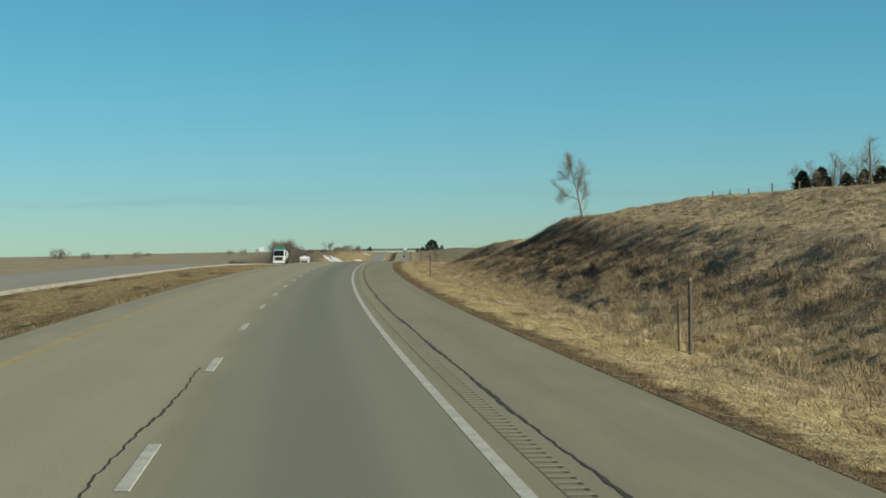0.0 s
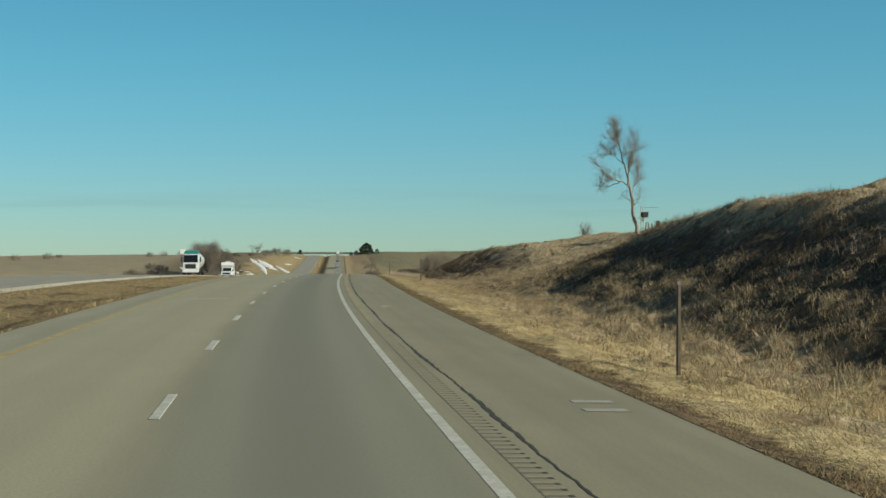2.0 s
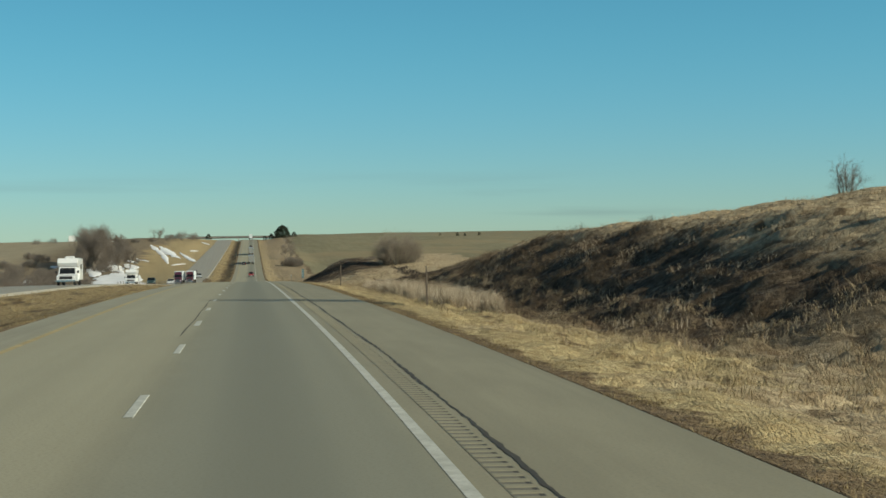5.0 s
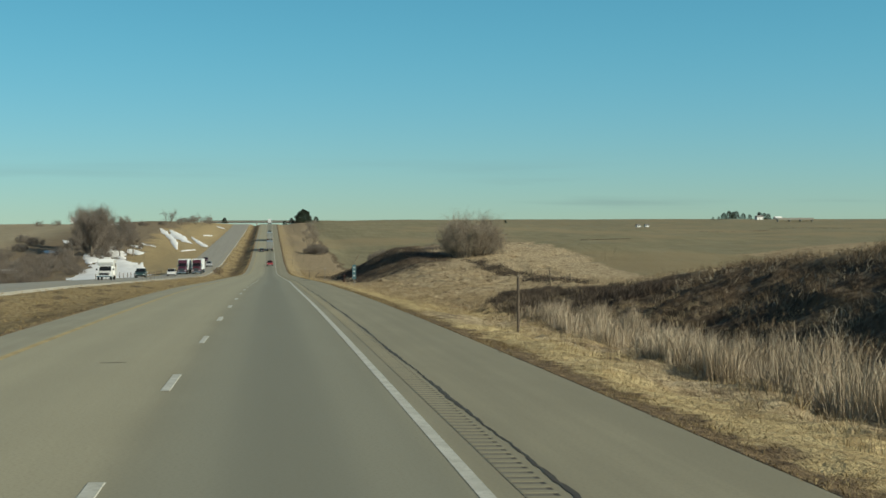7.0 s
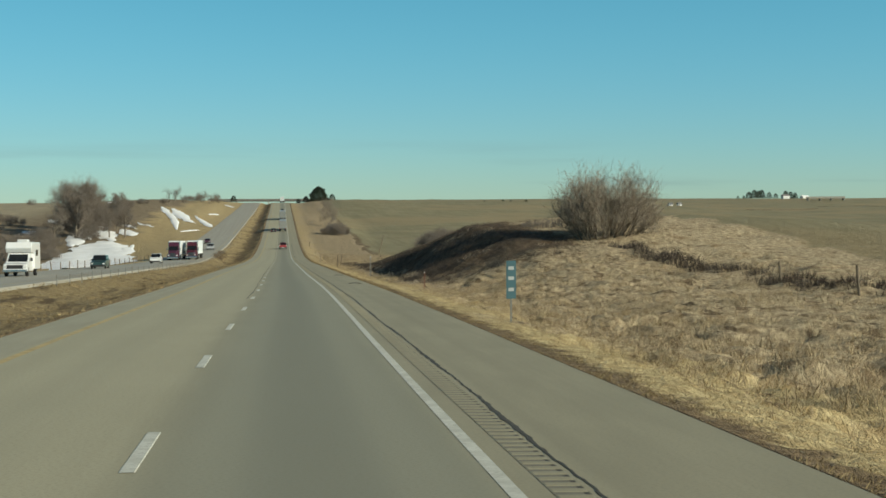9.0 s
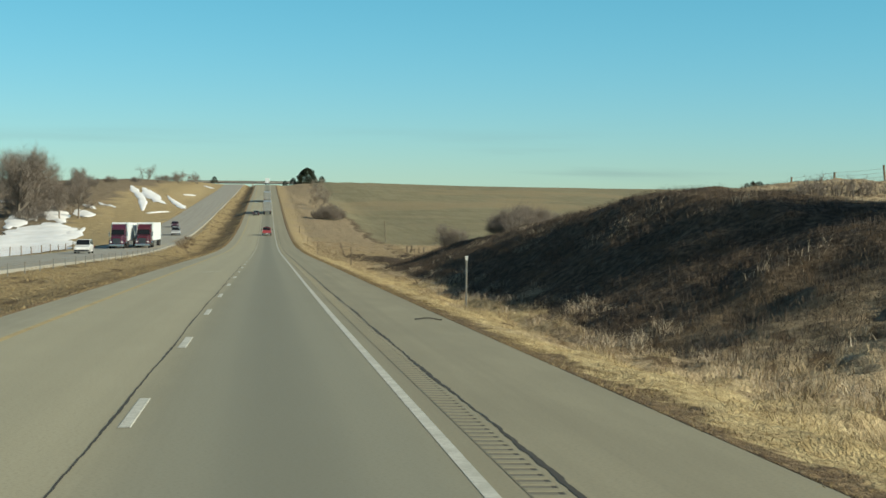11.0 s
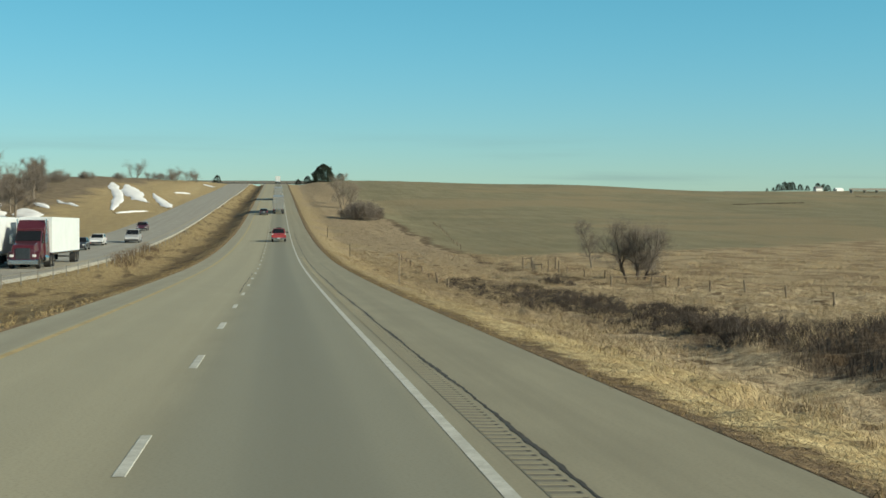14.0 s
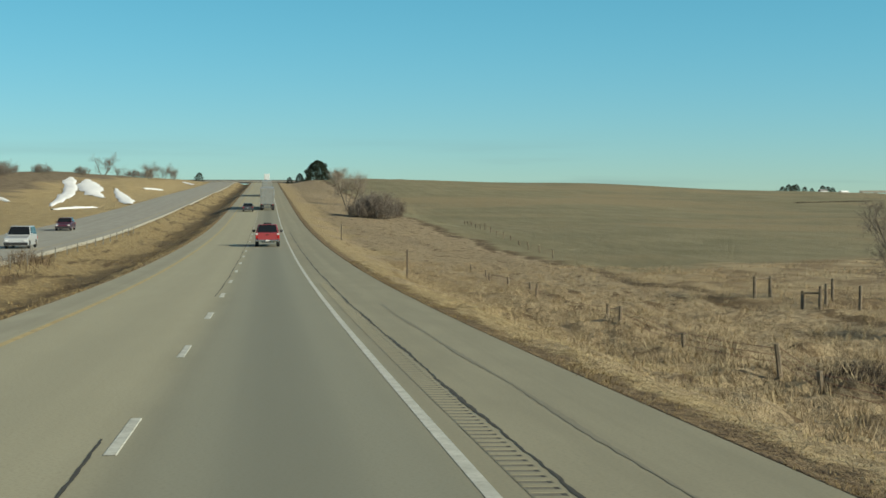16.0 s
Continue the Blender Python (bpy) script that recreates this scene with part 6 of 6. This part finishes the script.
def pickup(name, colour):
    root = new(name)
    h = 0.98
    part("chassis", box(bmesh.new(), -0.55, 0.55, -2.5, 2.5, 0.36, 0.52, 0.03), BLACK, root)
    part("body", solid([(0.15, 0.5), (0.15, 1.12), (1.15, 1.12), (2.55, 1.06), (2.72, 0.62), (2.6, 0.42), (0.2, 0.42)], h, 0.05, 0.05), colour, root)
    cab = [(-0.62, 1.08), (-0.45, 1.80), (0.55, 1.80), (1.2, 1.08)]
    part("cab", solid([(-0.62, 0.5), (-0.62, 1.1), *cab[1:3], (1.2, 1.08), (1.2, 0.5)], h - 0.02, 0.2, 0.05, (1.1, 1.8)), colour, root)
    for sx in (-1, 1):
        part("bed_side", box(bmesh.new(), sx * (h - 0.06) - 0.06, sx * (h - 0.06) + 0.06, -2.68, -0.64, 0.48, 1.14, 0.04), colour, root)
    part("bed_floor", box(bmesh.new(), -h + 0.1, h - 0.1, -2.66, -0.66, 0.6, 0.68), BLACK, root)
    gate = part("tailgate", box(bmesh.new(), -h + 0.20, h - 0.20, -2.74, -2.66, 0.56, 1.14, 0.03), colour, root)
    part("handle", box(bmesh.new(), -0.12, 0.12, -2.765, -2.735, 0.96, 1.04, 0.01), BLACK, gate, "black handle")
    part("rear_window", panel([(0.82, -0.64, 1.16), (-0.82, -0.64, 1.16), (-0.70, -0.50, 1.76), (0.70, -0.50, 1.76)], 0.03), GLASS, root)
    part("windscreen", panel([(-0.84, 1.12, 1.14), (0.84, 1.12, 1.14), (0.70, 0.6, 1.74), (-0.70, 0.6, 1.74)], 0.03), GLASS, root)
    for sx in (-1, 1):
        a = [(sx * (h - 0.06), -0.42, 1.16), (sx * (h - 0.06), 0.9, 1.16), (sx * (h - 0.21), 0.5, 1.72), (sx * (h - 0.21), -0.36, 1.72)]
        part("side_window", panel(a if sx > 0 else a[::-1], 0.025), GLASS, root)
        part("mirror", box(bmesh.new(), sx * 1.15 - 0.12, sx * 1.15 + 0.12, 0.85, 0.95, 1.12, 1.34, 0.03), BLACK, root)
        part("tail_light", box(bmesh.new(), sx * 0.87 - 0.09, sx * 0.87 + 0.09, -2.76, -2.66, 0.70, 1.12, 0.03), LENS_RED, root, "red tail lamp")
        part("reversing_light", box(bmesh.new(), sx * 0.87 - 0.09, sx * 0.87 + 0.09, -2.775, -2.75, 0.98, 1.12, 0.02), LENS_WHITE, root, "clear reversing lamp")
        part("headlight", box(bmesh.new(), sx * 0.72 - 0.16, sx * 0.72 + 0.16, 2.62, 2.72, 0.74, 0.92, 0.02), LENS_WHITE, root)
        for y in (-1.75, 1.75):
            wheel(root, sx * 0.86, y, 0.39, 0.26)
    part("rear_bumper", box(bmesh.new(), -h + 0.02, h - 0.02, -2.88, -2.72, 0.44, 0.60, 0.03), CHROME, root, "chrome step bumper")
    part("front_bumper", box(bmesh.new(), -h + 0.02, h - 0.02, 2.66, 2.84, 0.42, 0.62, 0.04), CHROME, root, "chrome bumper")
    part("number_plate", box(bmesh.new(), -0.16, 0.16, -2.895, -2.875, 0.47, 0.58), PLATE, root)
    part("roof_light_bar", box(bmesh.new(), -0.34, 0.34, -0.2, 0.05, 1.80, 1.94, 0.05), BLACK, root, "dark load on the cab roof")
    return root


def trailer(root, skin, y0, y1, floor=1.15, high=4.05, half=1.28):
    """A box trailer from y0 (front) back to y1."""
    part("trailer_box", box(bmesh.new(), -half, half, y1, y0, floor, high, 0.03), skin, root)
    part("trailer_rail", box(bmesh.new(), -half - 0.01, half + 0.01, y1 - 0.01, y0 + 0.01, floor - 0.14, floor + 0.02, 0.02), CHROME, root)
    for sx in (-1, 1):
        d = part("trailer_door", box(bmesh.new(), sx * half * 0.5 - half * 0.47, sx * half * 0.5 + half * 0.47, y1 - 0.05, y1 + 0.01, floor + 0.08, high - 0.1, 0.015), skin, root)
        for k in (0.2, 0.42):
            part("lock_bar", rod(bmesh.new(), (sx * half * k * 1.8, y1 - 0.08, floor + 0.1), (sx * half * k * 1.8, y1 - 0.08, high - 0.15), 0.02, 8), CHROME, d)
        part("mud_flap", box(bmesh.new(), sx * 0.95 - 0.32, sx * 0.95 + 0.32, y1 + 0.3, y1 + 0.33, 0.25, 1.0), BLACK, root)
        part("tail_light", box(bmesh.new(), sx * 1.0 - 0.14, sx * 1.0 + 0.14, y1 - 0.03, y1 + 0.01, floor - 0.1, floor - 0.02), LENS_RED, root, "red tail lamp")
        part("side_lamp", box(bmesh.new(), sx * (half - 0.1) - 0.05, sx * (half - 0.1) + 0.05, y1 - 0.03, y1 + 0.01, high - 0.08, high - 0.03), LENS_RED, root)
        part("landing_leg", box(bmesh.new(), sx * 0.7 - 0.06, sx * 0.7 + 0.06, y0 - 2.6, y0 - 2.45, 0.15, floor), BLACK, root)
        for y in (y1 + 1.1, y1 + 2.4):
            wheel(root, sx * 1.02, y, 0.5, 0.5)
    part("rear_guard", box(bmesh.new(), -0.9, 0.9, y1 - 0.02, y1 + 0.08, 0.5, 0.62, 0.02), CHROME, root)


def semi(name, colour, skin, long=15.5):
    """A bonneted tractor with a sleeper and a box trailer; the nose is at the front of y."""
    root = new(name)
    part("frame", box(bmesh.new(), -0.45, 0.45, -7.2, -0.2, 0.72, 1.0, 0.03), BLACK, root)
    part("hood", solid([(-2.3, 0.85), (-2.3, 2.15), (-0.35, 1.85), (-0.08, 1.55), (-0.05, 0.7), (-0.6, 0.62)], 0.92, 0.12, 0.06), colour, root)
    part("cab", solid([(-3.9, 0.8), (-3.9, 3.0), (-3.1, 2.95), (-2.35, 2.1), (-2.25, 0.8)], 1.05, 0.08, 0.06), colour, root)
    part("sleeper", solid([(-5.6, 0.9), (-5.6, 3.75), (-4.4, 3.8), (-3.4, 3.15), (-3.6, 0.9)], 1.16, 0.1, 0.08), colour, root)
    part("windscreen", panel([(-0.95, -2.34, 2.15), (0.95, -2.34, 2.15), (0.90, -3.02, 2.92), (-0.90, -3.02, 2.92)], 0.03), GLASS, root)
    part("grille", box(bmesh.new(), -0.55, 0.55, -0.09, 0.0, 0.78, 1.62, 0.03), DARK_CHROME, root, "dark chrome grille")
    part("front_bumper", box(bmesh.new(), -1.15, 1.15, -0.12, 0.12, 0.35, 0.72, 0.05), CHROME, root, "chrome bumper")
    for sx in (-1, 1):
        part("fender", solid([(-1.75, 0.75), (-1.6, 1.25), (-1.2, 1.38), (-0.6, 1.3), (-0.2, 1.05), (-0.15, 0.75), (-0.5, 0.75), (-0.75, 1.05), (-1.25, 1.08), (-1.5, 0.75)], 0.2, 0, 0.02), colour, root).location = (sx * 0.98, 0, 0)
        part("headlight", box(bmesh.new(), sx * 0.85 - 0.15, sx * 0.85 + 0.15, -0.14, -0.02, 0.92, 1.12, 0.03), LENS_WHITE, root)
        a = [(sx * 1.035, -3.5, 1.95), (sx * 1.035, -2.5, 1.95), (sx * 1.0, -3.0, 2.72), (sx * 1.0, -3.5, 2.8)]
        part("side_window", panel(a if sx > 0 else a[::-1], 0.03), GLASS, root)
        part("mirror", box(bmesh.new(), sx * 1.36 - 0.1, sx * 1.36 + 0.1, -2.65, -2.55, 1.9, 2.65, 0.03), CHROME, root)
        part("exhaust_stack", rod(bmesh.new(), (sx * 1.12, -3.98, 1.0), (sx * 1.12, -3.98, 3.9), 0.08, 12), CHROME, root, "chrome exhaust stack")
        part("fuel_tank", rod(bmesh.new(), (sx * 0.95, -4.6, 0.75), (sx * 0.95, -2.9, 0.75), 0.32, 16), CHROME, root)
        wheel(root, sx * 1.0, -0.98, 0.5, 0.3)
        for y in (-5.7, -7.0):
            wheel(root, sx * 0.95, y, 0.5, 0.55)
    trailer(root, skin, -6.0, -6.0 - long)
    return root


def tanker(name, colour):
    root = new(name)
    part("frame", box(bmesh.new(), -0.45, 0.45, -9.0, -0.2, 0.7, 0.95, 0.03), BLACK, root)
    part("cab", solid([(-2.3, 0.6), (-2.3, 3.0), (-0.7, 3.05), (-0.12, 1.9), (-0.02, 0.55)], 1.15, 0.1, 0.08), WHITE, root, "white truck cab")
    part("roof_fairing", solid([(-2.3, 3.0), (-2.3, 3.6), (-1.6, 3.55), (-0.75, 3.0)], 1.1, 0.15, 0.06), colour, root, "teal roof fairing")
    part("windscreen", panel([(-1.02, -0.06, 1.85), (1.02, -0.06, 1.85), (0.96, -0.55, 2.92), (-0.96, -0.55, 2.92)], 0.04), GLASS, root)
    part("grille", box(bmesh.new(), -0.75, 0.75, -0.06, 0.03, 0.95, 1.6, 0.03), BLACK, root)
    part("front_bumper", box(bmesh.new(), -1.15, 1.15, -0.12, 0.1, 0.4, 0.75, 0.05), WHITE, root)
    bm = rod(bmesh.new(), (0, -9.0, 2.2), (0, -2.8, 2.2), 1.12, 28)
    bmesh.ops.bevel(bm, geom=[e for e in bm.edges if e.calc_face_angle(0) > 1], offset=0.25, segments=3, affect="EDGES")
    part("tank", bm, SILVER, root, "silver tank")
    for y in (-3.4, -5.0, -6.6, -8.2):
        part("tank_band", rod(bmesh.new(), (0, y - 0.06, 2.2), (0, y + 0.06, 2.2), 1.145, 28), WHITE, root)
    for sx in (-1, 1):
        part("headlight", box(bmesh.new(), sx * 0.9 - 0.16, sx * 0.9 + 0.16, -0.06, 0.04, 0.85, 1.02, 0.02), LENS_WHITE, root)
        part("mirror", box(bmesh.new(), sx * 1.35 - 0.1, sx * 1.35 + 0.1, -0.5, -0.4, 1.9, 2.6, 0.03), BLACK, root)
        for y in (-1.2, -7.0, -8.3):
            wheel(root, sx * 1.0, y, 0.5, 0.4)
    return root


def camper(name):
    root = new(name)
    part("body", solid([(2.9, 0.45), (2.85, 1.05), (1.7, 1.2), (0.95, 1.95), (0.95, 2.0), (-0.4, 2.0), (-0.4, 0.45)], 1.0, 0.08, 0.05), WHITE, root)
    part("living_box", solid([(-3.2, 0.6), (-3.2, 2.95), (0.9, 2.95), (1.25, 2.45), (1.0, 2.05), (-0.3, 2.0), (-0.3, 0.6)], 1.12, 0.03, 0.06), WHITE, root)
    part("windscreen", panel([(-0.84, 1.64, 1.25), (0.84, 1.64, 1.25), (0.78, 1.0, 1.88), (-0.78, 1.0, 1.88)], 0.04), GLASS, root)
    part("grille", box(bmesh.new(), -0.7, 0.7, 2.84, 2.92, 0.65, 0.98, 0.03), BLACK, root)
    part("front_bumper", box(bmesh.new(), -1.0, 1.0, 2.82, 3.0, 0.38, 0.58, 0.04), CHROME, root)
    part("roof_unit", box(bmesh.new(), -0.45, 0.45, -1.6, -0.7, 2.95, 3.2, 0.06), PLATE, root)
    for sx in (-1, 1):
        part("side_window", box(bmesh.new(), sx * 1.1 - 0.03, sx * 1.1 + 0.03, -1.9, -0.9, 1.75, 2.3, 0.02), GLASS, root)
        part("headlight", box(bmesh.new(), sx * 0.8 - 0.13, sx * 0.8 + 0.13, 2.82, 2.93, 0.7, 0.92, 0.02), LENS_WHITE, root)
        part("mirror", box(bmesh.new(), sx * 1.15 - 0.1, sx * 1.15 + 0.1, 1.45, 1.55, 1.3, 1.6, 0.03), BLACK, root)
        for y in (-2.0, 2.0):
            wheel(root, sx * 0.86, y, 0.39, 0.26)
    return root


def park(root, s, o, up, turn, label, category, group=""):
    x, y, z = place(s, o, up)
    grade = math.degrees(math.atan((float(place(s + 3, o, 0.0)[2]) - float(place(s - 3, o, 0.0)[2])) / 6))
    root.matrix_basis = pose(float(x), float(y), float(z), 0, 0, heading(s)) @ pose(0, 0, 0, grade) @ pose(0, 0, 0, 0, 0, turn)
    return tagged(root, label, category, group)


def far_lane(s, lane):
    """Offset and height of a lane of the far carriageway: 0 beside the median, 1 outside."""
    return float(along(s, LEFT_GAP)) - (3.05, 6.45)[lane], float(along(s, LEFT_ROAD)) + 0.03


park(pickup("pickup_truck", RED), 718.5, -1.75, 0.0, 0, "red pickup truck with a chrome bumper on the road", "pickup truck")
park(car("sedan", DARK, 4.8, 0.92, 1.46), 850, -5.1, 0.0, 0, "dark grey sedan beside a grey trailer", "car")
park(semi("semi_truck", WHITE, TRAILER_GREY), 877, -1.7, 0.0, 0, "semi-trailer truck with a plain grey box trailer", "truck", "trucks ahead")
park(semi("semi_truck", MAROON, TRAILER_GREY), 985, -1.7, 0.0, 0, "far semi-trailer truck climbing the far hill", "truck", "trucks ahead")
park(semi("semi_truck", WHITE, TRAILER_WHITE), 1296, -1.7, 0.0, 0, "white semi-trailer truck near the hilltop", "truck", "trucks ahead")
park(car("sedan", DARK, 4.6, 0.9, 1.45), 1090, -1.8, 0.0, 0, "small dark car on the hill", "car")
for s, lane, build, label, cat in (
        (628, 1, lambda: semi("semi_truck", MAROON, TRAILER_WHITE), "maroon semi-trailer truck with a white trailer in the far carriageway", "truck"),
        (634, 0, lambda: semi("semi_truck", DARK_RED, TRAILER_WHITE), "dark red semi-trailer truck with chrome stacks in the far carriageway", "truck"),
        (590, 1, lambda: car("suv", WHITE, 4.8, 0.96, 1.78, True), "white sport utility car ahead of the oncoming trucks", "car"),
        (690, 1, lambda: car("sedan", DARK), "black sedan behind the oncoming trucks", "car"),
        (706, 1, lambda: car("sedan", WHITE, 4.7), "white sedan behind the oncoming trucks", "car"),
        (716, 0, lambda: car("suv", SILVER, 4.7, 0.95, 1.75, True), "silver-white sport utility car in the far carriageway", "car"),
        (765, 1, lambda: car("sedan", MAROON), "dark red sedan coming down the far carriageway", "car"),
        (459, 1, lambda: camper("camper_van"), "white camper van with a dark grille in the far carriageway", "van"),
        (512, 1, lambda: car("suv", GREENISH, 4.6, 0.93, 1.7, True), "dark green sport utility car beside the snow", "car"),
        (274, 0, lambda: tanker("tanker_truck", TEAL), "white and teal tanker truck with a silver tank", "truck"),
        (340, 0, lambda: camper("camper_van"), "white motorhome following the tanker truck", "van")):
    o, up = far_lane(s, lane)
    park(build(), s, o, up, 180, label, cat, "oncoming traffic")
